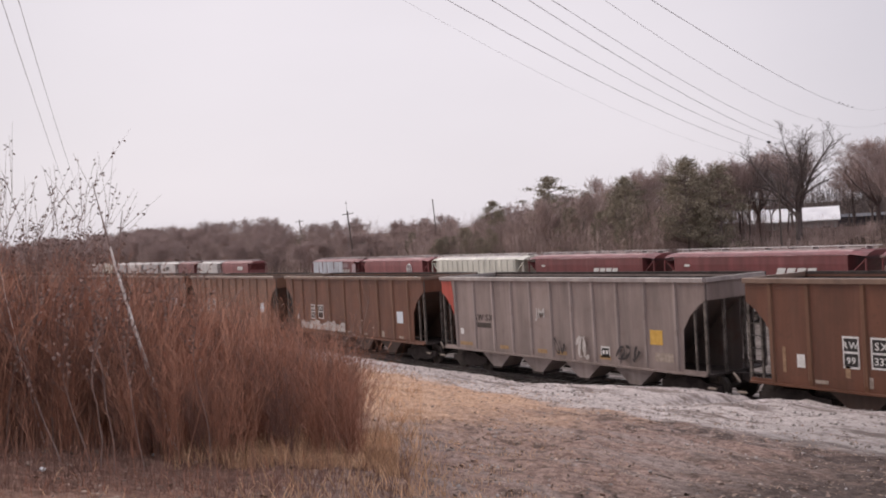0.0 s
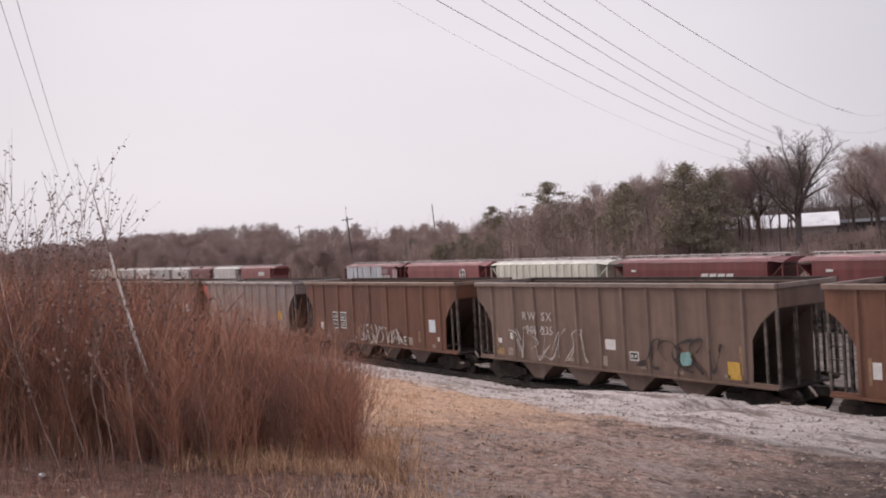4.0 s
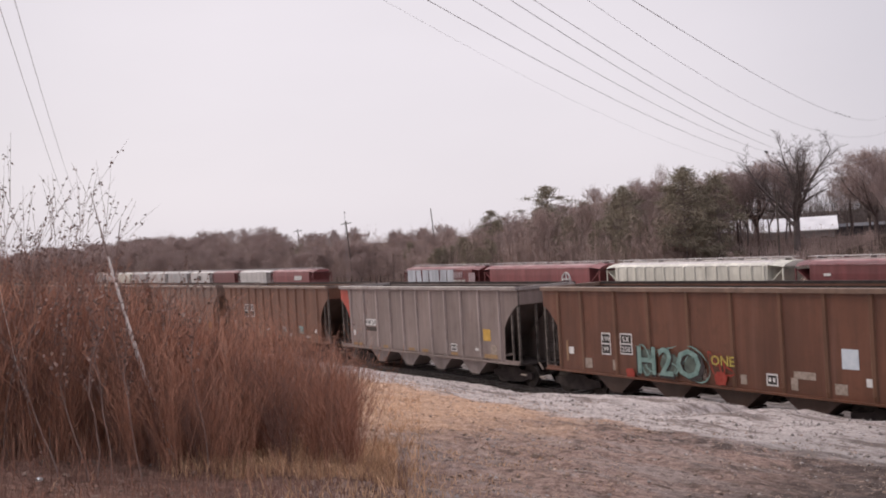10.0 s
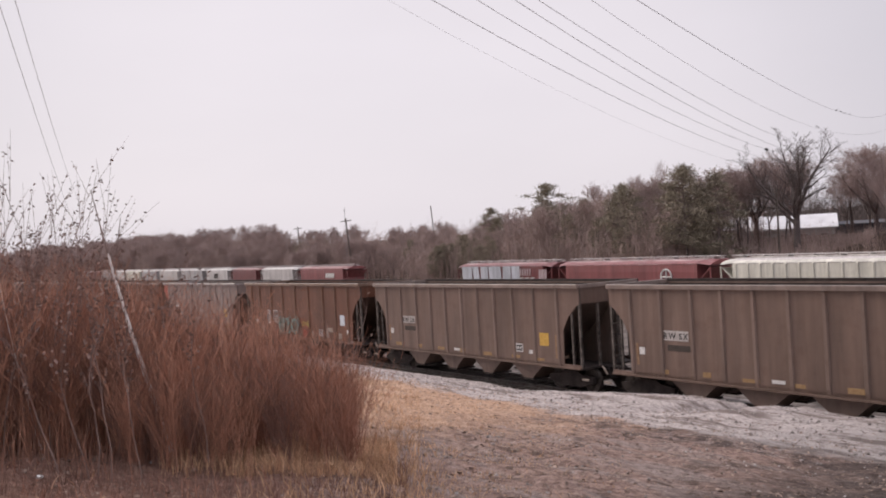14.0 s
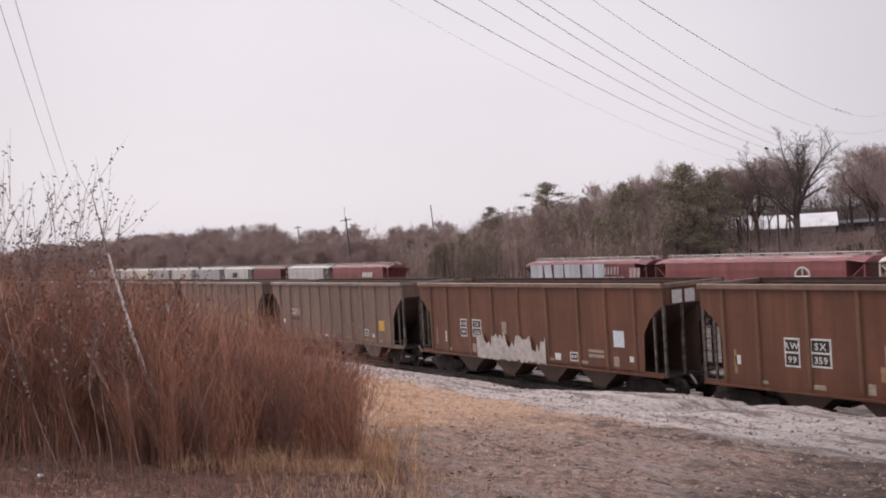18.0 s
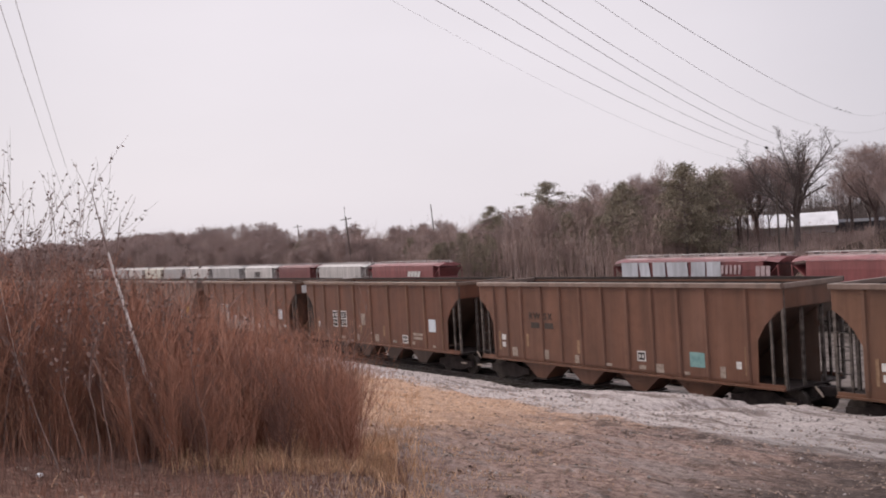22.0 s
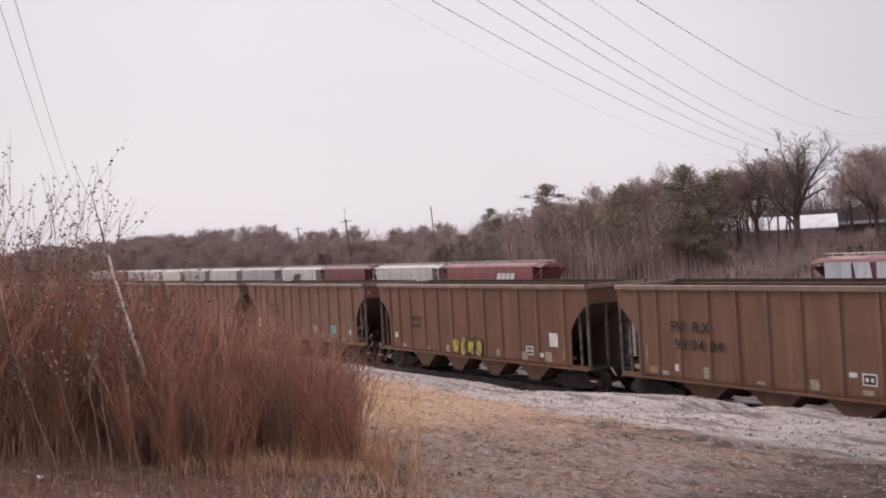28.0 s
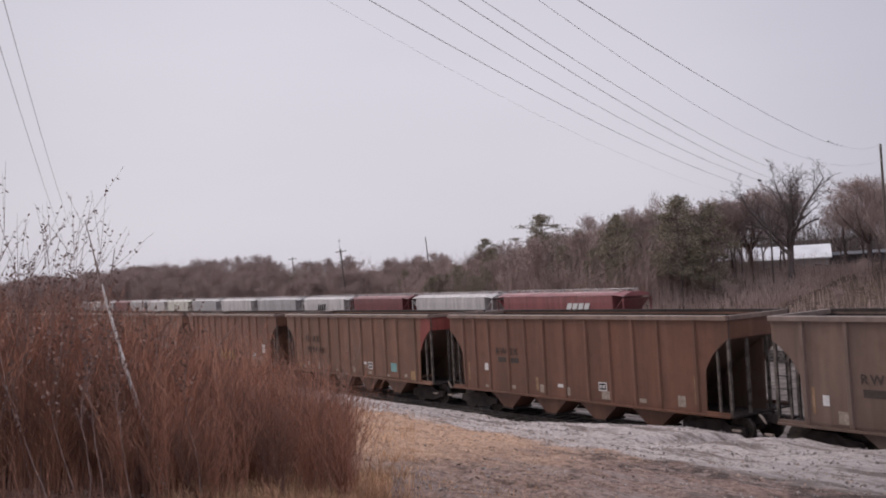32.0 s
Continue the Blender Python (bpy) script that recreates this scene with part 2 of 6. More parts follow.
BIRDFEATHER = mat("dark_feathers", (0.03, 0.028, 0.03), (0.07, 0.062, 0.06), 20, 0.7)
LITTER = mat("white_litter", (0.7, 0.7, 0.7), (0.82, 0.82, 0.82), 4, 0.6)


# ---------------------------------------------------------------- mesh helpers
class Shape:
    """Collects vertices and faces of one mesh."""
    def __init__(self):
        self.v, self.f = [], []

    def add(self, verts, faces):
        k = len(self.v)
        self.v += [tuple(p) for p in verts]
        self.f += [tuple(i + k for i in f) for f in faces]
        return self

    def box(self, x0, x1, y0, y1, z0, z1):
        return self.add([(x, y, z) for x in (x0, x1) for y in (y0, y1) for z in (z0, z1)],
                        [(0, 1, 3, 2), (4, 6, 7, 5), (0, 4, 5, 1), (2, 3, 7, 6), (0, 2, 6, 4), (1, 5, 7, 3)])

    def prism(self, poly, y0, y1):
        """A polygon in x, z, drawn out along y."""
        n = len(poly)
        vs = [(x, y0, z) for x, z in poly] + [(x, y1, z) for x, z in poly]
        fs = [tuple(range(n)), tuple(range(2 * n - 1, n - 1, -1))]
        fs += [(i, i + n, (i + 1) % n + n, (i + 1) % n) for i in range(n)]
        return self.add(vs, fs)

    def beam(self, poly, x0, x1):
        """A polygon in y, z, drawn out along x."""
        n = len(poly)
        vs = [(x0, y, z) for y, z in poly] + [(x1, y, z) for y, z in poly]
        fs = [tuple(range(n - 1, -1, -1)), tuple(range(n, 2 * n))]
        fs += [(i, (i + 1) % n, (i + 1) % n + n, i + n) for i in range(n)]
        return self.add(vs, fs)

    def tube(self, a, b, ra, rb, n=6, caps=False):
        a, b = Vector(a), Vector(b)
        d = (b - a).normalized()
        s = d.orthogonal().normalized()
        t = d.cross(s)
        ring = [(math.cos(2 * math.pi * i / n), math.sin(2 * math.pi * i / n)) for i in range(n)]
        vs = [a + (s * c + t * q) * ra for c, q in ring] + [b + (s * c + t * q) * rb for c, q in ring]
        fs = [(i, (i + 1) % n, (i + 1) % n + n, i + n) for i in range(n)]
        if caps:
            fs += [tuple(range(n - 1, -1, -1)), tuple(range(n, 2 * n))]
        return self.add(vs, fs)

    def path(self, pts, radii, n=4):
        """One connected tube along a line of points."""
        pts = [Vector(p) for p in pts]
        k = len(self.v)
        for i, p in enumerate(pts):
            d = (pts[min(i + 1, len(pts) - 1)] - pts[max(i - 1, 0)]).normalized()
            u = d.cross(Vector((0.31, 0.87, 0.38))).normalized()
            w = d.cross(u)
            for j in range(n):
                a = 2 * math.pi * j / n
                self.v.append(tuple(p + (u * math.cos(a) + w * math.sin(a)) * radii[i]))
        for i in range(len(pts) - 1):
            for j in range(n):
                a, b = k + i * n + j, k + i * n + (j + 1) % n
                self.f.append((a, b, b + n, a + n))
        return self

    def mesh(self, name):
        me = bpy.data.meshes.new(name)
        me.from_pydata(self.v, [], self.f)
        me.materials.append(None)
        me.update()
        return me


def part(name, shape, material, parent=None, label="", at=None, smooth=False):
    """Links a shape, or a mesh shared with its like, as one object under a thing or a part."""
    me = shape.mesh(name) if isinstance(shape, Shape) else shape
    if smooth:
        me.polygons.foreach_set("use_smooth", [True] * len(me.polygons))
    ob = new(name, me)
    ob.material_slots[0].link = "OBJECT"
    ob.material_slots[0].material = material
    if parent:
        ob.parent = parent
    if at:
        ob.matrix_basis = at
    if label:
        tagged(ob, label)
    return ob


def thing(name, at, label, category, group="", kind=""):
    ob = new(name)
    ob.empty_display_size = 0.3
    ob.matrix_basis = at
    return tagged(ob, label, category, group, kind)


def smooth01(a, b, v):
    u = np.clip((v - a) / (b - a), 0, 1)
    return u * u * (3 - 2 * u)


# ---------------------------------------------------------------- ground
LIP_X = (-60, -35, -29.5, -25.4, -24.3, -23, -21, -18.5, -16.9, -16.5, -15.9, -14.8, -13, -12, -6)
LIP_Z = (-0.1, -0.24, -0.18, -0.32, -0.2, 0.02, 0.18, 0.37, 0.34, 0.08, 0.16, 0.44, 0.36, 0.45, 0.4)


def ground_z(x, y):
    """Height of the ground: a bank that falls to the line, the yard, and a wooded rise behind it."""
    bank = 4.3 - 0.173 * y + np.where(y < 0, 0.12 * y, 0)
    lip = np.interp(x, LIP_X, LIP_Z) * smooth01(15.5, 21, y)
    cut = smooth01(22.3, 23.4, y)
    z = (bank + lip) * (1 - cut) + (-0.22) * cut
    z = z - 0.75 * smooth01(27.2, 29.5, y)
    z = z + 5.3 * smooth01(70, 104, y) + 7.0 * smooth01(110, 330, y)
    near = (1 - smooth01(22, 23, y)) * (1 - smooth01(60, 120, np.abs(x))) * (1 - 0.65 * smooth01(14, 17, y))
    return z + near * (0.05 * np.sin(x * 1.7 + 0.6 * np.sin(y * 1.3)) * np.sin(y * 1.9 + x * 0.4) + 0.035 * np.sin(x * 4.1 + y * 2.2) * np.sin(y * 5.3 - x * 1.1))


def gz(x, y):
    return float(ground_z(np.float64(x), np.float64(y)))


def build_ground():
    def axis(fine_a, fine_b, step, reach):
        v = list(np.arange(fine_a, fine_b + 1e-6, step))
        s, p = step, fine_a
        while p > -reach:
            s *= 1.22
            p -= s
            v.insert(0, p)
        s, p = step, fine_b
        while p < reach:
            s *= 1.22
            p += s
            v.append(p)
        return np.array(v)
    xs, ys = axis(-46, 6, 0.24, 3500), axis(0, 31, 0.2, 3500)
    X, Y = np.meshgrid(xs, ys)
    Z = ground_z(X, Y)
    rng = np.random.default_rng(3)
    close = (np.abs(X + 20) < 30) & (Y > 0) & (Y < 22.6)
    Z = Z + np.where(close, rng.normal(0, 0.012, X.shape), 0)
    stony = close & (Y > 16)
    Z = Z + np.where(stony, rng.normal(0, 0.014, X.shape), 0)
    vs = np.stack([X, Y, Z], -1).reshape(-1, 3)
    nx, ny = len(xs), len(ys)
    i = np.arange(nx * (ny - 1)).reshape(ny - 1, nx)[:, :-1].ravel()
    fs = np.stack([i, i + 1, i + nx + 1, i + nx], 1)
    me = bpy.data.meshes.new("ground")
    me.from_pydata(vs.tolist(), [], fs.tolist())
    me.polygons.foreach_set("use_smooth", [True] * len(me.polygons))
    me.materials.append(ground_material())
    return tagged(new("ground", me), "bank of dry grass and dirt beside a pale gravel strip", "ground", kind="structure")


def ground_material():
    m = bpy.data.materials.new("dirt_grass_and_gravel")
    m.use_nodes = True
    n, l = m.node_tree.nodes, m.node_tree.links
    bs = n["Principled BSDF"]
    bs.inputs["Roughness"].default_value = 0.95
    bs.inputs["Specular IOR Level"].default_value = 0.15
    pos = n.new("ShaderNodeNewGeometry").outputs["Position"]
    sep = n.new("ShaderNodeSeparateXYZ")
    l.new(pos, sep.inputs[0])
    def tex(scale, detail=6, rough=0.6):
        t = n.new("ShaderNodeTexNoise")
        t.inputs["Scale"].default_value, t.inputs["Detail"].default_value, t.inputs["Roughness"].default_value = scale, detail, rough
        l.new(pos, t.inputs["Vector"])
        return t.outputs[0]
    def calc(op, a, b, c=None):
        x = n.new("ShaderNodeMath")
        x.operation = op
        for i, v in enumerate((a, b, c)):
            if v is None:
                continue
            if isinstance(v, (int, float)):
                x.inputs[i].default_value = v
            else:
                l.new(v, x.inputs[i])
        return x.outputs[0]
    def step(v, a, b):
        r = n.new("ShaderNodeMapRange")
        r.interpolation_type = "SMOOTHSTEP"
        r.inputs["From Min"].default_value, r.inputs["From Max"].default_value = a, b
        l.new(v, r.inputs["Value"])
        return r.outputs[0]
    def two(f, a, b):
        x = n.new("ShaderNodeMix")
        x.data_type = "RGBA"
        l.new(f, x.inputs[0])
        for i, v in ((6, a), (7, b)):
            if isinstance(v, tuple):
                x.inputs[i].default_value = (*v, 1)
            else:
                l.new(v, x.inputs[i])
        return x.outputs[2]
    fine, mid, big, grit, patch = tex(7, 9, 0.78), tex(1.3, 6), tex(0.25, 4), tex(38, 4, 0.8), tex(2.6, 7, 0.7)
    mp = n.new("ShaderNodeMapping")
    mp.inputs["Scale"].default_value = (0.28, 1.5, 1)
    l.new(pos, mp.inputs[0])
    st = n.new("ShaderNodeTexNoise")
    st.inputs["Scale"].default_value, st.inputs["Detail"].default_value, st.inputs["Roughness"].default_value = 1.1, 7, 0.65
    l.new(mp.outputs[0], st.inputs["Vector"])
    streak = st.outputs[0]
    y_soft = calc("MULTIPLY_ADD", mid, 2.6, calc("MULTIPLY_ADD", big, 3.0, calc("ADD", sep.outputs[1], -2.8)))
    straw = two(step(fine, 0.3, 0.7), (0.37, 0.228, 0.155), (0.75, 0.52, 0.375))
    dirt = two(step(fine, 0.32, 0.68), (0.160, 0.102, 0.085), (0.49, 0.348, 0.295))
    dirt = two(step(grit, 0.58, 0.70), dirt, (0.40, 0.335, 0.31))
    dirt = two(step(patch, 0.52, 0.66), dirt, (0.115, 0.080, 0.066))
    dirt = two(calc("MULTIPLY", step(streak, 0.47, 0.62), 0.75), dirt, two(step(fine, 0.3, 0.7), (0.20, 0.158, 0.145), (0.50, 0.415, 0.385)))
    right = calc("MULTIPLY_ADD", mid, 5.0, calc("MULTIPLY_ADD", big, 6.0, calc("MULTIPLY_ADD", sep.outputs[1], 0.35, sep.outputs[0])))
    grass_or_dirt = two(step(right, -6.2, -2.2), straw, dirt)
    # Browner dirt to the right, with some lens falloff put into its dark colour.
    dark = two(step(fine, 0.3, 0.7), (0.055, 0.041, 0.037), (0.17, 0.132, 0.118))
    grass_or_dirt = two(step(right, -0.2, 3.0), grass_or_dirt, dark)
    soil = two(step(fine, 0.3, 0.7), (0.17, 0.10, 0.078), (0.45, 0.285, 0.222))
    grass_or_dirt = two(step(calc("MULTIPLY_ADD", patch, 1.6, calc("MULTIPLY_ADD", sep.outputs[0], 0.50, sep.outputs[1])), 0.0, 1.6), soil, grass_or_dirt)
    gravel = two(step(fine, 0.3, 0.7), (0.40, 0.345, 0.33), (0.74, 0.67, 0.645))
    gravel = two(step(streak, 0.50, 0.63), gravel, (0.24, 0.195, 0.178))
    gravel = two(step(mid, 0.6, 0.72), gravel, (0.68, 0.635, 0.625))
    gravel = two(step(grit, 0.60, 0.69), gravel, (0.17, 0.145, 0.13))
    gravel = two(step(patch, 0.53, 0.66), gravel, (0.24, 0.19, 0.165))
    verge = calc("MULTIPLY", step(calc("MULTIPLY_ADD", patch, 1.2, y_soft), 13.2, 14.4), step(calc("MULTIPLY_ADD", mid, 5.0, sep.outputs[0]), -13.5, -10.0))
    grass_or_dirt = two(calc("MULTIPLY", verge, step(patch, 0.40, 0.58)), grass_or_dirt, two(step(fine, 0.3, 0.7), (0.05, 0.036, 0.032), (0.15, 0.115, 0.105)))
    gravel = two(step(calc("MULTIPLY_ADD", big, 14.0, sep.outputs[0]), -7.5, 1.0), gravel, two(step(streak, 0.42, 0.62), (0.38, 0.345, 0.335), (0.17, 0.148, 0.14)))
    near = two(step(y_soft, 14.5, 15.5), grass_or_dirt, gravel)
    ballast = two(step(fine, 0.35, 0.65), (0.035, 0.03, 0.028), (0.11, 0.095, 0.088))
    col = two(step(calc("MULTIPLY_ADD", mid, 0.5, sep.outputs[1]), 23.0, 23.35), near, ballast)
    yard = two(step(mid, 0.35, 0.65), (0.25, 0.215, 0.195), (0.48, 0.425, 0.395))
    col = two(step(sep.outputs[1], 26.5, 27.3), col, yard)
    cinder = two(step(mid, 0.35, 0.65), (0.10, 0.085, 0.078), (0.22, 0.19, 0.175))
    col = two(step(calc("MULTIPLY_ADD", mid, 1.6, sep.outputs[1]), 29.8, 31.4), col, cinder)
    wood = two(step(mid, 0.35, 0.65), (0.06, 0.042, 0.033), (0.13, 0.093, 0.072))
    col = two(step(sep.outputs[1], 66, 74), col, wood)
    l.new(col, bs.inputs["Base Color"])
    b = n.new("ShaderNodeBump")
    b.inputs["Strength"].default_value, b.inputs["Distance"].default_value = 0.9, 0.08
    l.new(calc("ADD", calc("MULTIPLY", fine, 1.0), calc("MULTIPLY", grit, 0.4)), b.inputs["Height"])
    l.new(b.outputs[0], bs.inputs["Normal"])
    return m


build_ground()

# ---------------------------------------------------------------- tracks
NEAR_Y = 23.53 + 1.55            # centre line of the near track
FAR_A, FAR_SLOPE = 53.91 + 1.5, -0.098   # centre line of the far track: y = FAR_A + FAR_SLOPE * (x + 60)
FAR_Z = -0.45


def rail_shape(x0, x1):
    return Shape().beam([(-0.07, -0.17), (0.07, -0.17), (0.07, -0.155), (0.01, -0.14), (0.01, -0.045), (0.035, -0.035), (0.035, 0.0),
                         (-0.035, 0.0), (-0.035, -0.035), (-0.01, -0.045), (-0.01, -0.14), (-0.07, -0.155)], x0, x1)


def build_track(name, at, label, ties, x0, x1):
    tr = thing(name, at, label, "railway track", kind="structure")
    for s in (-0.7525, 0.7525):
        part("rail", rail_shape(x0, x1), STEEL, tr, at=pose(0, s, 0))
    tie = Shape().box(-0.115, 0.115, -1.3, 1.3, -0.33, -0.165).mesh("tie")
    rnd = random.Random(5)
    if ties:
        for i in range(ties):
            part("tie", tie, TIE, tr, at=pose(-62 + i * 0.53, rnd.uniform(-0.03, 0.03), 0, 0, 0, rnd.uniform(-1, 1)))
    rest = Shape()
    x = x0
    while x < x1:
        if not (ties and -62.3 < x < -62 + ties * 0.53):
            rest.box(x - 0.115, x + 0.115, -1.3, 1.3, -0.33, -0.165)
        x += 0.53
    tagged(part("far_ties", rest, TIE, tr), kind="stuff")
    return tr


build_track("near_track", pose(0, NEAR_Y, 0), "railway track on dark ballast with creosoted ties", 110, -420, 120)
build_track("far_track", pose(-60, FAR_A, FAR_Z, 0, 0, math.degrees(math.atan(FAR_SLOPE))), "yard track of worn steel rails on ties", 0, -420, 160)

# ---------------------------------------------------------------- the near train: open hopper wagons
PITCH, LEN, HALF = 16.2, 14.65, 1.55
TRAIN_X = -167.217
RUN = (-117.2, -102.23, -87.46, -72.62, -57.77, -43.16, -28.56, -14.30, 0.0, 14.05, 28.04, 41.89, 55.47, 69.00, 82.47, 95.70, 108.45)
FAR_RUN = (-47.65, -41.64, -35.69, -29.82, -24.0, -18.14, -12.12, -6.06, 0.0, 6.0, 12.17, 18.39, 24.72, 30.99, 36.96, 42.73, 48.59)
H = LEN / 2
TEMPLATE = {}


def hopper_meshes():
    t = TEMPLATE
    wall = [(-H, 4.05), (-H, 3.42), (-H + 0.28, 3.22), (-H + 0.62, 2.86), (-H + 0.86, 2.42), (-H + 0.92, 1.02),
            (H - 0.98, 1.02), (H - 0.93, 2.42), (H - 0.66, 2.86), (H - 0.3, 3.22), (H, 3.42), (H, 4.05)]
    t["side"] = Shape().prism(wall, -0.02, 0.02).mesh("side_panel")
    rib = Shape()
    ring = [(-0.085, 0.0), (-0.05, -0.062), (0.05, -0.062), (0.085, 0.0)]
    rib.add([(x, y, 3.98) for x, y in ring] + [(x * 1.0, y * 0.75, 1.2) for x, y in ring] + [(x * 0.8, y * 0.1, 1.02) for x, y in ring],
            [(i + 4 * r, i + 1 + 4 * r, i + 5 + 4 * r, i + 4 + 4 * r) for r in (0, 1) for i in range(3)] + [(0, 3, 2, 1), (8, 9, 10, 11), (3, 0, 4, 7), (7, 4, 8, 11)])
    t["rib"] = rib.mesh("rib")
    t["chord"] = Shape().beam([(-0.12, 4.0), (0.03, 4.0), (0.03, 4.15), (-0.10, 4.15), (-0.12, 4.13)], -H - 0.02, H + 0.02).mesh("top_chord")
    t["lining"] = Shape().prism([(-H + 0.06, 3.99), (-H + 0.06, 3.4), (-H + 2.6, 1.3), (H - 2.6, 1.3), (H - 0.06, 3.4), (H - 0.06, 3.99)], -0.006, 0.006).mesh("inner_lining")
    t["end_lining"] = Shape().box(-0.006, 0.006, -HALF + 0.07, HALF - 0.07, 3.4, 3.99).mesh("inner_lining")
    t["end_chord"] = Shape().box(-0.07, 0.07, -HALF + 0.03, HALF - 0.03, 4.0, 4.14).mesh("end_chord")
    t["sill"] = Shape().beam([(-0.08, 0.96), (0.05, 0.96), (0.05, 1.12), (0.0, 1.12), (0.0, 1.02), (-0.08, 1.02)], -H + 0.05, H - 0.05).mesh("side_sill")
    t["end_wall"] = Shape().box(-0.02, 0.02, -HALF + 0.02, HALF - 0.02, 3.4, 4.01).mesh("end_panel")
    t["slope"] = Shape().prism([(0, 3.42), (0.05, 3.42), (2.9, 1.08), (2.85, 1.08)], -HALF + 0.03, HALF - 0.03).mesh("slope_sheet")
    t["slope_far"] = Shape().prism([(0, 3.42), (-0.05, 3.42), (-2.9, 1.08), (-2.85, 1.08)][::-1], -HALF + 0.03, HALF - 0.03).mesh("slope_sheet")
    t["web"] = Shape().prism([(-0.12, 0.98), (-2.75, 0.98), (-2.75, 1.15), (-0.12, 3.4)], -0.02, 0.02).mesh("end_web")
    t["post"] = Shape().box(-0.045, 0.045, -0.045, 0.045, 0.98, 3.95).mesh("corner_post")
    t["brace"] = Shape().box(-0.035, 0.035, -0.035, 0.035, 0.98, 3.1).mesh("brace")
    t["end_post"] = Shape().box(-0.05, 0.05, -0.04, 0.04, 0.98, 3.42).mesh("end_post")
    t["deck"] = Shape().box(-1.35, 1.35, -HALF + 0.06, HALF - 0.06, 0.94, 1.0).mesh("end_platform")
    t["centre"] = Shape().beam([(-0.26, 0.62), (0.26, 0.62), (0.26, 0.93), (-0.26, 0.93)], -H - 0.15, H + 0.15).mesh("centre_sill")
    ch = Shape()
    ch.add([(-1.05, -1.36, 1.0), (1.05, -1.36, 1.0), (1.05, -0.3, 1.0), (-1.05, -0.3, 1.0), (-0.26, -1.33, 0.36), (0.26, -1.33, 0.36), (0.26, -0.42, 0.36), (-0.26, -0.42, 0.36)],
           [(0, 1, 5, 4), (1, 2, 6, 5), (2, 3, 7, 6), (3, 0, 4, 7), (4, 5, 6, 7)])
    t["chute"] = ch.mesh("discharge_chute")
    t["gate"] = Shape().box(-0.36, 0.36, -1.36, -0.36, 0.3, 0.36).mesh("gate")
    t["coupler"] = Shape().box(-0.1, 0.42, -0.09, 0.09, 0.7, 0.92).box(0.36, 0.66, -0.16, 0.16, 0.66, 0.95).box(0.55, 0.80, -0.12, 0.02, 0.68, 0.93).mesh("coupler")
    fr = [(-1.22, 0.36), (-1.22, 0.6), (-0.62, 0.66), (-0.42, 0.78), (0.42, 0.78), (0.62, 0.66), (1.22, 0.6), (1.22, 0.36), (0.98, 0.34), (0.52, 0.2), (-0.52, 0.2), (-0.98, 0.34)]
    t["frame"] = Shape().prism(fr, -0.07, 0.07).mesh("side_frame")
    t["bolster"] = Shape().box(-0.2, 0.2, -1.05, 1.05, 0.42, 0.72).mesh("bolster")
    w = Shape()
    for s in (-0.75, 0.75):
        w.tube((0, s - 0.065, 0), (0, s + 0.065, 0), 0.455, 0.455, 20, True)
        w.tube((0, s - 0.075 * (1 if s > 0 else -1), 0), (0, s - 0.05 * (1 if s > 0 else -1), 0), 0.485, 0.485, 20, True)
    w.tube((0, -1.05, 0), (0, 1.05, 0), 0.085, 0.085, 10, True)
    w.box(-0.34, 0.34, -0.83, -0.815, -0.05, 0.05).box(-0.05, 0.05, -0.83, -0.815, -0.34, 0.34)
    t["wheelset"] = w.mesh("wheelset")
    t["rung"] = Shape().box(-0.2, 0.2, -0.02, 0.02, -0.015, 0.015).mesh("grab_iron")
    t["cylinder"] = Shape().tube((-0.35, 0, 0), (0.35, 0, 0), 0.17, 0.17, 12, True).mesh("brake_cylinder")
    t["wheel_brake"] = Shape().tube((0, 0, 0), (0.05, 0, 0), 0.28, 0.28, 16, True).mesh("brake_wheel")


WHEELS = []
RIBS = {"grey": (1.0, 2.35, 3.65, 4.85, 6.03, 7.24, 8.4, 9.55, 10.75, 12.05, 13.42),
        "rust": (0.86, 2.1, 3.78, 5.35, 7.05, 8.75, 10.5, 11.93, 13.32),
        "brown": (0.95, 1.75, 2.68, 3.9, 4.97, 6.07, 7.2, 8.4, 9.55, 10.68, 11.8, 13.35)}
RIBS["dusk"], RIBS["tan"] = RIBS["grey"], RIBS["brown"]


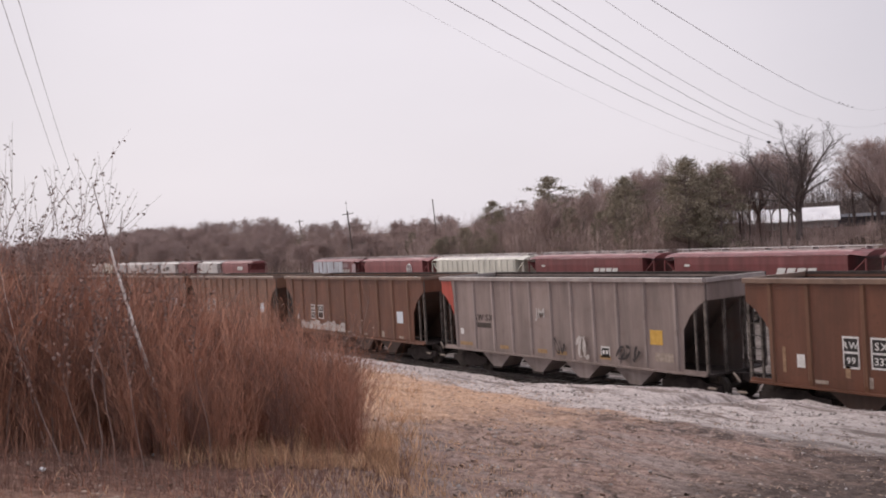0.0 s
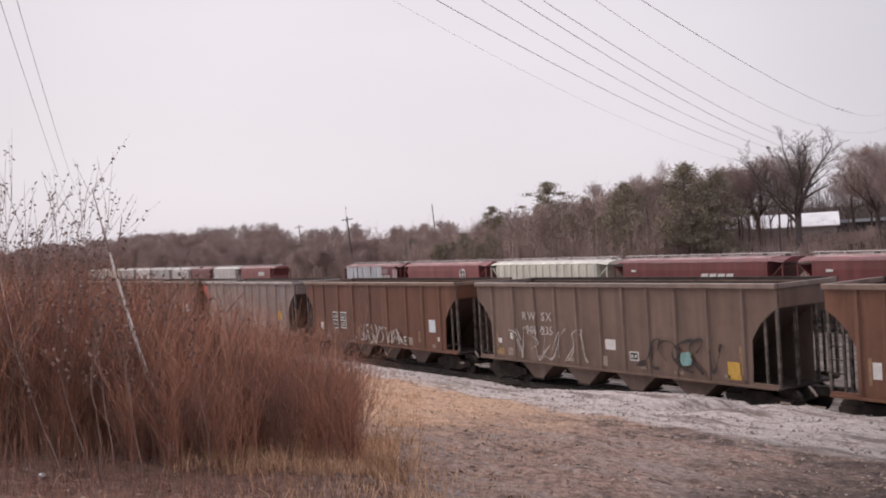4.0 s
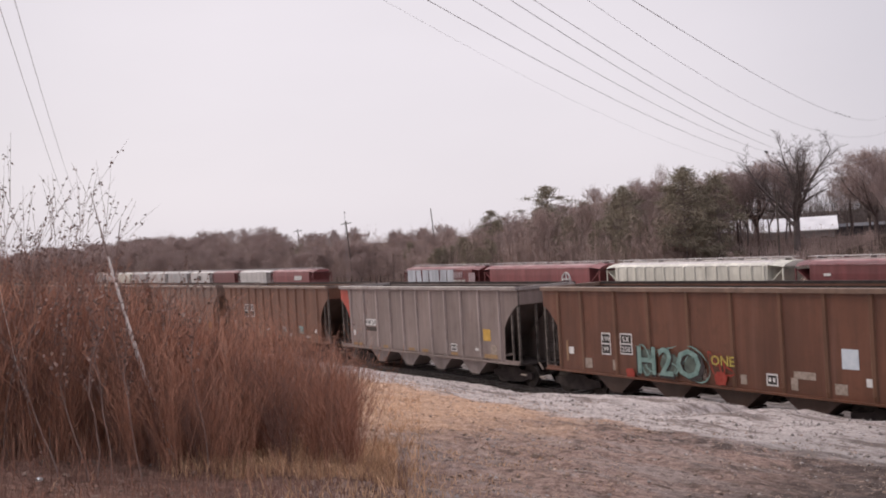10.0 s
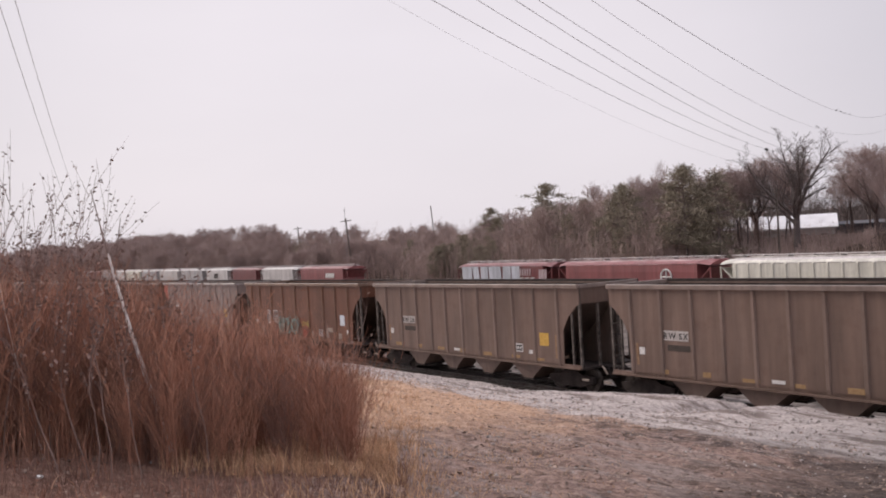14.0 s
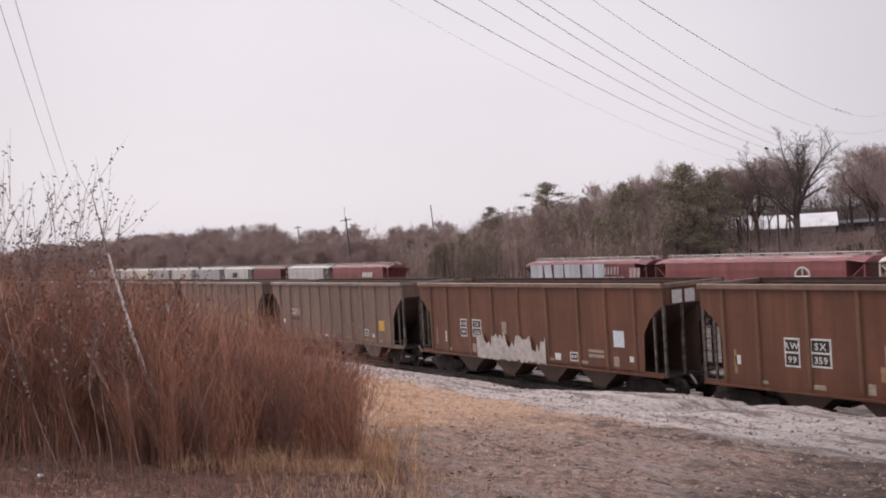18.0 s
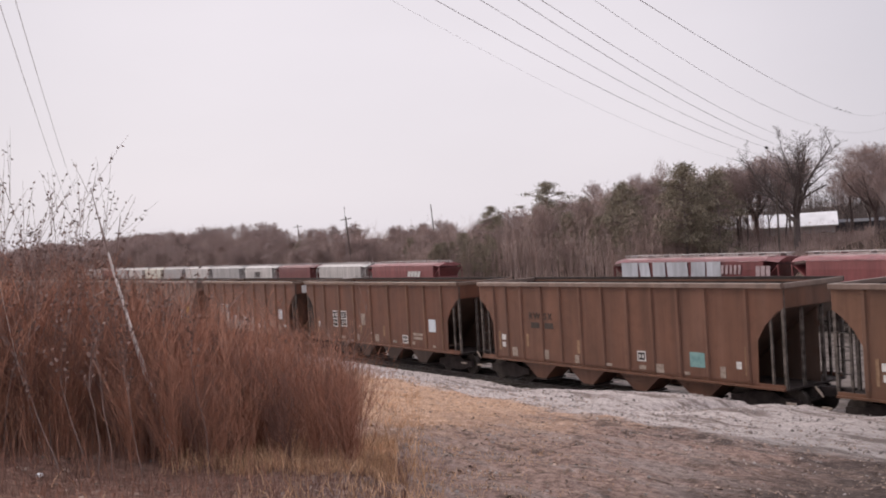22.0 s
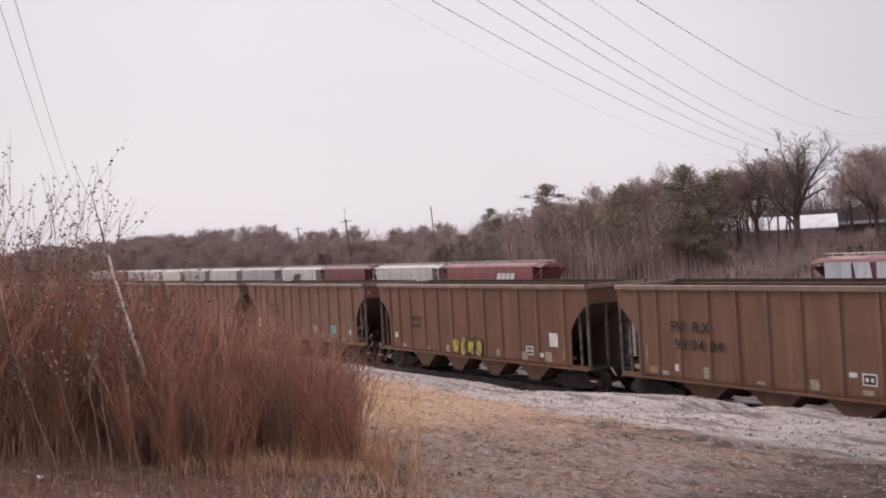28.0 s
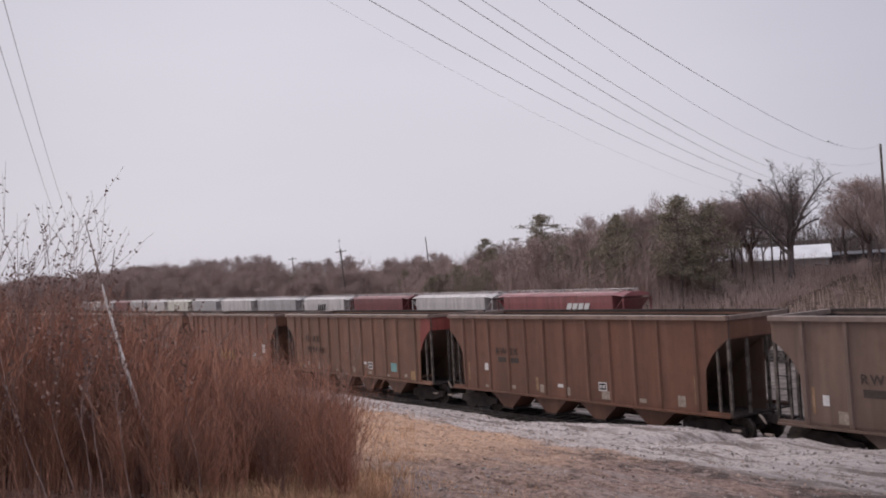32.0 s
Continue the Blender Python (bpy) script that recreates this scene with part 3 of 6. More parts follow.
def hopper_wagon(k, paint, label, rib_paint=None, red_left=False, red_right=False, white_end=False):
    """One open-top hopper wagon; its place along the line is k wagon lengths."""
    t = TEMPLATE
    car = thing("hopper_wagon", pose(TRAIN_X + PITCH * k + H, NEAR_Y, 0), label, "freight wagon", "hopper wagons of the near train")
    p = PAINT[paint]
    rp = RIBPAINT[rib_paint or paint]
    cp = CHORDS[paint]
    for s in (-1, 1):
        part("side_panel", t["side"], p, car, at=pose(0, s * (HALF - 0.02), 0))
        # Thin dark sheets added inside the walls to darken the wagon's interior.
        part("inner_lining", t["lining"], DARKSTEEL, car, "added dark inner face", at=pose(0, s * (HALF - 0.055), 0))
        part("inner_lining", t["end_lining"], DARKSTEEL, car, "added dark inner face", at=pose(s * (H - 0.065), 0, 0))
        # The near chord takes the pale paint, the far chord the dark steel.
        part("top_chord", t["chord"], cp if s < 0 else DARKSTEEL, car, at=pose(0, -HALF, 0) if s < 0 else pose(0, HALF, 0, 0, 0, 180))
        part("side_sill", t["sill"], p, car, at=pose(0, -HALF, 0) if s < 0 else pose(0, HALF, 0, 0, 0, 180))
        for x in RIBS[paint]:
            x -= H
            part("rib", t["rib"], rp, car, at=pose(x, -HALF, 0) if s < 0 else pose(x, HALF, 0, 0, 0, 180))
        e = s * H
        red = red_left if s < 0 else red_right
        part("end_chord", t["end_chord"], cp, car, at=pose(e, 0, 0))
        part("end_panel", t["end_wall"], DULLRED if red else p, car, at=pose(e - s * 0.03, 0, 0))
        # Slope sheet and platform carry the end's soot and shade in their colour.
        part("slope_sheet", t["slope" if s < 0 else "slope_far"], GRIME_SHADE[paint], car, at=pose(e, 0, 0))
        part("end_platform", t["deck"], DARKSTEEL, car, at=pose(e - s * 1.36, 0, 0))
        part("coupler", t["coupler"], DARKSTEEL, car, at=pose(e, 0, 0, 0, 0, 0 if s > 0 else 180))
        # Web plate added at this end to stop daylight showing through.
        if s > 0:
            part("end_web", t["web"], GRIME_SHADE[paint], car, at=pose(e, 0.35, 0))
        for w in (-1, 1):
            part("corner_post", t["post"], POST, car, at=pose(e - s * 0.05, w * (HALF - 0.06), 0))
            part("brace", t["brace"], POST, car, at=pose(e - s * 0.48, w * (HALF - 0.06), 0))
            part("end_post", t["end_post"], POST, car, at=pose(e - s * 0.1, w * 0.52, 0))
            for j in range(5 if s < 0 else 0):
                part("grab_iron", t["rung"], RUNG, car, at=pose(e - s * 0.27, w * (HALF - 0.01), 1.25 + 0.38 * j))
        truck = new("truck")
        truck.parent = car
        truck.matrix_basis = pose(s * 6.15, 0, 0)
        for w in (-1, 1):
            part("side_frame", t["frame"], DARKSTEEL, truck, at=pose(0, w * 1.0, 0))
            WHEELS.append((part("wheelset", t["wheelset"], WHEEL, truck, at=pose(w * 0.89, 0, 0.455), smooth=False), w * 0.89, k))
        part("bolster", t["bolster"], DARKSTEEL, truck)
        if red:
            tri = [(-H - 0.004, 3.95), (-H - 0.004, 3.44), (-H + 0.28, 3.24), (-H + 0.62, 2.88), (-H + 0.84, 2.46), (-H + 0.84, 3.2), (-H + 0.72, 3.95)]
            part("red_corner", Shape().prism([(-s * x, z) for x, z in (tri if s < 0 else tri[::-1])], -HALF - 0.012, -HALF - 0.002), RED if s < 0 else DULLRED, car, "faded red painted corner")
        if white_end:
            for w in (-0.85, -0.2):
                part("end_stripe", Shape().box(e + s * 0.0, e + s * 0.012, w - 0.25, w + 0.25, 3.45, 3.9), WHITE, car)
    for i in range(4):
        for turn in (0, 180):
            # Chutes of rust wagons take the grime with shade in its colour.
            c = part("discharge_chute", t["chute"], GRIME_SHADE[paint] if paint == "rust" else rp, car, at=pose(-H + 3.45 + i * 2.6, 0, 0, 0, 0, turn))
            part("gate", t["gate"], DARKSTEEL, c)
    part("centre_sill", t["centre"], DARKSTEEL, car)
    part("brake_cylinder", t["cylinder"], DARKSTEEL, car, at=pose(-H + 1.3, -0.6, 1.25))
    # The hose's glint is put into its pale colour.
    part("brake_hose", Shape().path([(-H - 0.86, -1.2, 1.12), (-H - 0.74, -1.2, 1.0), (-H - 0.62, -1.2, 0.84)], [0.03, 0.045, 0.03], 6), PALE, car, "hose coupling with its glint in the pale colour")
    # Small pale plates added for the glint at the trucks.
    for s in (-0.35, LEN + 0.05):
        part("stirrup_step", Shape().box(s - H - 0.16, s - H + 0.16, -HALF + 0.05, -HALF + 0.12, 0.56, 0.62), PALE, car)
    part("brake_wheel", t["wheel_brake"], DARKSTEEL, car, at=pose(-H - 0.1, 0.7, 2.6))
    return car


# marks on a wagon's side: s from the wagon's left end, z above the rail, width, height
def plate(car, name, s, z, w, h, material, lift=0.006, label="", parent=None):
    y = -HALF - lift
    return part(name, Shape().box(s - w / 2 - H, s + w / 2 - H, y - 0.004, y + 0.004, z - h / 2, z + h / 2), material, parent or car, label)


GLYPHS = {}


def glyph(ch):
    """The mesh of one character, one unit high, and its width."""
    if ch not in GLYPHS:
        cu = bpy.data.curves.new("letter", "FONT")
        cu.body, cu.size, cu.extrude, cu.resolution_u, cu.offset = ch, 1.35, 0.004, 2, 0.02
        tmp = bpy.data.objects.new("tmp", cu)
        me = bpy.data.meshes.new_from_object(tmp)
        me.name = "letter"
        bpy.data.objects.remove(tmp)
        bpy.data.curves.remove(cu)
        me.materials.clear()
        me.materials.append(None)
        xs = [v.co.x for v in me.vertices]
        me.transform(pose(-min(xs), 0, -0.5, 90))
        GLYPHS[ch] = me, max(xs) - min(xs)
    return GLYPHS[ch]


def lettering(car, text, s, z, h, material, lift=0.016, parent=None):
    """A line of stencilled characters, each a part, centred on s and z."""
    wide = [0.42 if ch == " " else glyph(ch)[1] + 0.14 for ch in text]
    x = s - H - h * (sum(wide) - 0.14) / 2
    for ch, w in zip(text, wide):
        if ch != " ":
            part("letter", glyph(ch)[0], material, parent or car, at=pose(x, -HALF - lift, z) @ Matrix.Scale(h, 4))
        x += w * h


def mark_box(car, s, z, w, h):
    b = plate(car, "consolidated_stencil", s, z, w, h, WHITE, label="white-framed black stencil panel")
    plate(car, "panel", s, z, w * 0.78, h * 0.72, BLACK, 0.012, parent=b)
    for i in (-1, 1):
        plate(car, "bar", s + i * w * 0.18, z, w * 0.2, h * 0.34, WHITE, 0.017, parent=b)


def mark_block(car, s, z, w, h, top, low, hollow=False):
    """A white-edged plate with a word above and a number below."""
    b = plate(car, "number_panel", s, z, w, h, WHITE, label="black panel with white border and lettering")
    for i, txt in ((1, top), (-1, low)):
        plate(car, "panel", s, z + i * h * 0.235, w * 0.84, h * 0.40, BLACK, 0.012, parent=b)
        if txt:
            lettering(car, txt, s, z + i * h * 0.235, min(h * 0.25, w * 0.40), WHITE, 0.018, parent=b)


def scrawl(car, name, s, z, w, h, material, strokes, seed, width=0.06, label=""):
    """Spray-paint lettering that cannot be read: looping strokes."""
    rnd = random.Random(seed)
    head = None
    y = -HALF - 0.085
    for i in range(strokes):
        cx = s - w / 2 + w * (i + 0.5) / strokes
        pw, ph = w / strokes * 0.62, h * rnd.uniform(0.36, 0.5)
        a, b, c, d = rnd.uniform(0, 6), rnd.choice((1, 2, 2, 3)), rnd.uniform(0, 6), rnd.choice((1, 2, 3))
        n = 26
        pts = [(cx + pw * math.cos(a + b * 2.6 * u / n) + pw * 0.25 * math.sin(7 * u / n + c), z + ph * math.sin(c + d * 2.2 * u / n) + rnd.uniform(-0.01, 0.01)) for u in range(n)]
        vs, fs = [], []
        for j, (px, pz) in enumerate(pts):
            qx, qz = pts[min(j + 1, n - 1)]
            ox, oz = pts[max(j - 1, 0)]
            dx, dz = qx - ox, qz - oz
            m = math.hypot(dx, dz) or 1
            r = width * (0.6 + 0.4 * math.sin(j * 0.5 + a))
            vs += [(px - H - dz / m * r, y, pz + dx / m * r), (px - H + dz / m * r, y, pz - dx / m * r)]
        fs = [(2 * j, 2 * j + 1, 2 * j + 3, 2 * j + 2) for j in range(n - 1)]
        ob = part("stroke" if head else name, Shape().add(vs, fs), material, head or car, "" if head else label)
        head = head or ob
    return head


def blobs(car, name, s, z, w, h, material, count, seed, label=""):
    """A filled patch of spray paint with a ragged edge and runs."""
    rnd = random.Random(seed)
    head = None
    y = -HALF - 0.08
    for i in range(count):
        cx = s - w / 2 + w * (i + 0.5) / count
        hw, hh = w / count * rnd.uniform(0.35, 0.52), h / 2 * rnd.uniform(0.6, 1.0)
        pts = []
        for j in range(18):
            a = 2 * math.pi * j / 18
            r = rnd.uniform(0.75, 1.0)
            pts.append((cx - H + hw * math.copysign(abs(math.cos(a)) ** 0.6, math.cos(a)) * r, y, z - h * 0.05 + hh * math.copysign(abs(math.sin(a)) ** 0.6, math.sin(a)) * r))
        ob = part("stroke" if head else name, Shape().add(pts, [tuple(range(18))]), material, head or car, "" if head else label)
        head = head or ob
    return head


def ragged_patch(car, name, s, z, w, h, material, seed, label=""):
    """A painted-out band with a ragged top and runs at its lower edge."""
    rnd = random.Random(seed)
    y = -HALF - 0.082
    n = 44
    up = [rnd.uniform(0.25, 0.5) if (i // 5) % 3 != 1 else rnd.uniform(-0.1, 0.25) for i in range(n)]
    down = [rnd.uniform(0.38, 0.5) for i in range(n)]
    sh = Shape()
    vs = []
    for i in range(n):
        x = s - H - w / 2 + w * i / (n - 1) + rnd.uniform(-0.02, 0.02)
        vs += [(x, y, z - h * down[i]), (x, y, z + h * up[i])]
    sh.add(vs, [(2 * i, 2 * i + 2, 2 * i + 3, 2 * i + 1) for i in range(n - 1)])
    return part(name, sh, material, car, label)


def common_marks(car, seed, ochre=False):
    """Small reflectors and stencils along the sill."""
    rnd = random.Random(seed)
    for i in range(7):
        s = 2.2 + i * 1.72 + rnd.uniform(-0.25, 0.25)
        w, h = (rnd.uniform(0.32, 0.62), rnd.uniform(0.1, 0.18)) if ochre else (rnd.uniform(0.2, 0.42), rnd.choice((0.1, 0.14, 0.3, 0.36)))
        plate(car, "reflector" if ochre else "primer_patch", s, 1.13 + h / 2 + rnd.uniform(0, 0.06), w, h, OCHRE if ochre else PALE)
    plate(car, "rust_streak", 13.3, 1.75, 0.13, 0.9, RUSTBAR)
    plate(car, "rust_streak", 1.25, 1.75, 0.1, 0.75, RUSTBAR)


hopper_meshes()
CARS = {}
GREY_L = "grey open hopper wagon with raised ribs, on the rails"
BROWN_L = "rust-brown open hopper wagon with raised ribs, on the rails"
TAN_L = "tan-brown weathered open hopper wagon, on the rails"


def make_cars():
    w = (lambda c, s, z, a=0.24, b=0.25: plate(c, "white_tag", s, z, a, b, WHITE))
    bar = (lambda c, s, z, h=0.5: plate(c, "rust_streak", s, z, 0.15, h, RUSTBAR))
    for k in range(-8, 1):
        c = CARS[k] = hopper_wagon(k, ("rust", "brown", "rust", "tan")[k % 4], BROWN_L)
        common_marks(c, 40 + k)
        plate(c, "placard", 12.5, 2.17, 0.55, 0.56, SKYBLUE, label="pale blue placard")
        w(c, 1.4, 1.8)
        mark_block(c, 3.3, 2.15, 0.47, 0.8, "RW", "99")
        mark_block(c, 4.25, 2.17, 0.6, 0.76, "SX", "")
    ragged_patch(CARS[0], "graffiti", 4.5, 1.45, 5.2, 0.6, SPRAYWHITE, 4, "worn patches of white spray paint")

    c = CARS[1] = hopper_wagon(1, "grey", "grey open hopper wagon with one red corner, on the rails", red_left=True)
    plate(c, "placard", 12.53, 2.11, 0.55, 0.5, YELLOW, label="yellow placard")
    lettering(c, "RW SX", 2.96, 2.44, 0.28, DARKTXT)
    plate(c, "number_bar", 2.96, 2.1, 0.95, 0.2, DARKTXT)
    lettering(c, "JM", 6.6, 2.75, 0.4, SPRAYWHITE)
    w(c, 1.38, 1.78)
    for s in (1.64, 4.27, 6.65, 7.76, 10.07):
        plate(c, "reflector", s, 1.25, 0.55 if s != 1.64 else 0.9, 0.15, OCHRE)
    scrawl(c, "graffiti", 7.71, 1.53, 0.5, 0.67, SPRAYBLACK, 2, 11, 0.05)
    scrawl(c, "graffiti", 8.97, 1.56, 0.68, 0.84, SPRAYWHITE, 3, 12, 0.07)
    scrawl(c, "graffiti", 11.32, 1.49, 1.15, 0.56, SPRAYBLACK, 4, 13, 0.06)
    mark_box(c, 10.09, 1.45, 0.44, 0.4)
    plate(c, "patch", 12.85, 1.45, 0.8, 0.3, PALE)

    c = CARS[2] = hopper_wagon(2, "rust", "rust-brown open hopper wagon with white graffiti")
    common_marks(c, 2)
    mark_block(c, 3.36, 2.09, 0.48, 0.9, "RW", "99")
    mark_block(c, 4.25, 2.11, 0.62, 0.87, "SX", "337")
    w(c, 1.8, 1.74, 0.26, 0.38)
    scrawl(c, "graffiti", 7.4, 1.55, 2.4, 0.95, SPRAYWHITE, 9, 21, 0.05, "looping white spray-paint lettering")
    scrawl(c, "graffiti", 9.4, 1.5, 1.4, 0.75, SPRAYWHITE, 6, 22, 0.045, "looping white spray-paint lettering")
    mark_box(c, 10.39, 1.34, 0.47, 0.38)
    plate(c, "placard", 12.64, 2.13, 0.52, 0.58, SKYBLUE, label="pale blue placard")
    w(c, 13.12, 1.54, 0.14, 0.2)
    bar(c, 3.25, 1.62), bar(c, 5.89, 1.55), bar(c, 11.54, 1.6)

    c = CARS[3] = hopper_wagon(3, "dusk", "dull grey-brown open hopper wagon with outlined graffiti")
    common_marks(c, 3)
    lettering(c, "RW  SX", 3.85, 2.84, 0.34, SPRAYWHITE, 0.066)
    lettering(c, "901  235", 3.95, 2.3, 0.34, SPRAYWHITE, 0.066)
    scrawl(c, "graffiti", 4.4, 1.75, 4.6, 1.35, SPRAYWHITE, 11, 31, 0.03, "thin white outline of spray-paint lettering")
    w(c, 2.23, 1.98, 0.29, 0.25), w(c, 1.41, 1.76, 0.25, 0.2), w(c, 7.73, 1.94, 0.5, 0.37)
    plate(c, "reflector", 1.42, 1.31, 0.5, 0.28, OCHRE)
    mark_box(c, 8.85, 1.6, 0.42, 0.32)
    scrawl(c, "graffiti", 10.76, 1.77, 3.4, 1.25, SPRAYBLACK, 6, 32, 0.06, "dark looping spray-paint lettering")
    blobs(c, "graffiti", 11.2, 1.7, 0.6, 0.6, CYAN, 1, 33)
    plate(c, "reflector", 13.02, 1.42, 0.5, 0.55, YELLOW)

    c = CARS[4] = hopper_wagon(4, "brown", "brown open hopper wagon with a cyan placard")
    common_marks(c, 5)
    mark_block(c, 3.44, 2.54, 0.6, 0.82, "RW", "")
    mark_block(c, 4.37, 2.56, 0.66, 0.78, "SX", "")
    w(c, 1.45, 1.79, 0.26, 0.46), w(c, 2.42, 1.33, 0.2, 0.16), w(c, 6.67, 1.48, 0.29, 0.13), w(c, 9.8, 1.26, 0.25, 0.17), w(c, 11.93, 1.24, 0.22, 0.13), w(c, 13.05, 1.6, 0.2, 0.2)
    scrawl(c, "graffiti", 6.16, 1.8, 1.6, 1.0, SPRAYBLACK, 4, 41, 0.035)
    mark_box(c, 8.99, 1.57, 0.42, 0.33)
    plate(c, "placard", 11.19, 1.61, 0.57, 0.45, CYAN, label="cyan placard")
    bar(c, 2.88, 1.57), bar(c, 5.92, 1.53)

    c = CARS[5] = hopper_wagon(5, "grey", "grey open hopper wagon with one red corner, on the rails", "grey", red_left=True)
    p = plate(c, "number_panel", 2.99, 2.32, 1.0, 0.32, WHITE, label="white panel with black lettering")
    lettering(c, "RW SX", 2.99, 2.32, 0.22, BLACK, parent=p)
    plate(c, "number_bar", 2.99, 1.99, 1.0, 0.2, DARKTXT)
    w(c, 1.27, 1.74, 0.21, 0.26), w(c, 11.78, 1.45, 0.22, 0.12)
    for s, a in ((1.57, 0.92), (4.3, 0.44), (6.63, 0.49), (7.79, 0.48), (10.11, 0.48)):
        plate(c, "reflector", s, 1.17, a, 0.13, OCHRE)
    mark_box(c, 10.1, 1.45, 0.45, 0.33)
    plate(c, "placard", 12.52, 2.1, 0.5, 0.49, YELLOW, label="yellow placard")
    plate(c, "reflector", 12.73, 1.21, 0.89, 0.18, OCHRE)
    plate(c, "patch", 12.95, 1.5, 0.4, 0.4, PALE)

    c = CARS[6] = hopper_wagon(6, "rust", "rust-brown open hopper wagon with teal graffiti")
    common_marks(c, 6)
    mark_block(c, 3.29, 2.11, 0.45, 0.79, "RW", "99")
    mark_block(c, 4.27, 2.15, 0.57, 0.74, "SX", "250")
    w(c, 1.47, 1.77, 0.26, 0.26), w(c, 13.16, 1.56, 0.19, 0.23)
    blobs(c, "graffiti", 6.25, 1.62, 2.9, 1.2, TEALSHADE, 3, 60, "dull teal ground of spray-paint lettering")
    lettering(c, "H2O", 6.25, 1.66, 1.06, SPRAYBLACK, 0.095)
    lettering(c, "H2O", 6.21, 1.70, 0.98, PALETEAL, 0.105)
    scrawl(c, "graffiti", 6.25, 1.66, 3.0, 1.2, PALETEAL, 5, 61, 0.03, "thin teal spray-paint outline")
    lettering(c, "ONE", 8.4, 1.86, 0.32, LIME, 0.09)
    scrawl(c, "graffiti", 8.3, 1.72, 0.9, 0.8, SPRAYRED, 3, 62, 0.03)
    blobs(c, "graffiti", 4.46, 1.2, 0.5, 0.5, SPRAYRED, 1, 63)
    blobs(c, "graffiti", 8.3, 1.3, 0.62, 0.55, SPRAYRED, 1, 64)
    mark_box(c, 10.11, 1.39, 0.39, 0.37)
    plate(c, "placard", 12.63, 2.17, 0.5, 0.56, SKYBLUE, label="pale blue placard")
    plate(c, "stencil", 11.2, 1.6, 0.7, 0.22, PALE)

    for k in (7, 8):
        c = CARS[k] = hopper_wagon(k, "dusk", GREY_L, "dusk")
        common_marks(c, 7 + k, True)
        p = plate(c, "number_panel", 2.98, 2.45, 1.04, 0.33, SPRAYWHITE, label="pale panel with black lettering")
        lettering(c, "RW SX", 2.98, 2.45, 0.22, BLACK, parent=p)
        plate(c, "number_bar", 3.08, 2.04, 0.95, 0.2, DARKTXT)
        w(c, 1.46, 1.87), w(c, 11.77, 1.46, 0.21, 0.15), w(c, 6.78, 1.26, 0.45, 0.11)
        mark_box(c, 11.08, 1.59, 0.42, 0.33)
        plate(c, "placard", 12.6, 2.0, 0.53, 0.5, YELLOW, label="yellow placard")

    c = CARS[9] = hopper_wagon(9, "rust", "rust-brown open hopper wagon with dripping white graffiti", white_end=True)
    common_marks(c, 9)
    mark_block(c, 3.3, 2.2, 0.48, 0.76, "RW", "99")
    mark_block(c, 4.24, 2.22, 0.62, 0.73, "SX", "205")
    w(c, 2.01, 1.76, 0.22, 0.46), w(c, 9.3, 1.35, 0.32, 0.26), w(c, 13.1, 1.5, 0.2, 0.2)
    ragged_patch(c, "graffiti", 6.5, 1.52, 4.4, 1.15, SPRAYWHITE, 91, "solid dripping patches of white spray paint")
    mark_box(c, 10.2, 1.4, 0.45, 0.34)
    plate(c, "placard", 12.53, 2.18, 0.52, 0.58, SKYBLUE, label="pale blue placard")
    plate(c, "stencil", 11.37, 1.68, 0.8, 0.1, PALE), plate(c, "stencil", 11.37, 1.5, 0.8, 0.12, PALE)
    plate(c, "stencil", 6.1, 2.3, 0.3, 0.5, PALE)

    c = CARS[10] = hopper_wagon(10, "rust", "rust-brown open hopper wagon with a white placard", white_end=False)
    common_marks(c, 10)
    mark_block(c, 3.24, 2.15, 0.5, 0.86, "RW", "99")
    mark_block(c, 4.16, 2.18, 0.66, 0.83, "SX", "359")
    w(c, 1.34, 1.81, 0.2, 0.28), w(c, 9.2, 1.24, 0.24, 0.1)
    plate(c, "stencil", 6.24, 2.22, 0.39, 0.58, PALE)
    bar(c, 5.97, 1.72, 0.42), bar(c, 8.25, 1.71)
    mark_box(c, 10.15, 1.4, 0.47, 0.38)
    plate(c, "stencil", 11.28, 1.68, 0.8, 0.12, PALE), plate(c, "stencil", 11.28, 1.5, 0.75, 0.12, PALE)
    plate(c, "placard", 12.5, 2.14, 0.55, 0.58, SKYBLUE, label="pale blue placard")

    for k, paint, label, top, low, sc in ((11, "brown", "brown open hopper wagon with a cyan placard", "RW SX", "", 3.94), (12, "tan", TAN_L, "RW SX", "23 049", 3.56)):
        c = CARS[k] = hopper_wagon(k, paint, label)
        common_marks(c, k)
        lettering(c, top[:2], 3.5, 2.84, 0.28, DARKTXT), lettering(c, top[3:], 4.28, 2.84, 0.28, DARKTXT)
        if low:
            lettering(c, low[:2], 3.56, 2.46, 0.28, DARKTXT), lettering(c, low[3:], 4.36, 2.46, 0.28, DARKTXT)
        else:
            plate(c, "number_bar", 3.5, 2.46, 0.5, 0.22, DARKTXT), plate(c, "number_bar", 4.3, 2.46, 0.5, 0.22, DARKTXT)
        w(c, 1.5, 1.9, 0.26, 0.22), w(c, 1.5, 1.6, 0.2, 0.2), w(c, 13.0, 1.6, 0.19, 0.23)
        mark_box(c, 9.0, 1.62, 0.39, 0.35)
        plate(c, "placard", 11.4 if k == 11 else 11.14, 1.66, 0.6, 0.48, CYAN, label="cyan placard")
        plate(c, "stencil", 9.77, 1.26, 0.4, 0.3, PALE)
        bar(c, 3.0, 1.85), bar(c, 5.9, 1.75), bar(c, 8.4, 1.8)

    c = CARS[13] = hopper_wagon(13, "brown", "brown open hopper wagon with yellow graffiti")
    common_marks(c, 13)
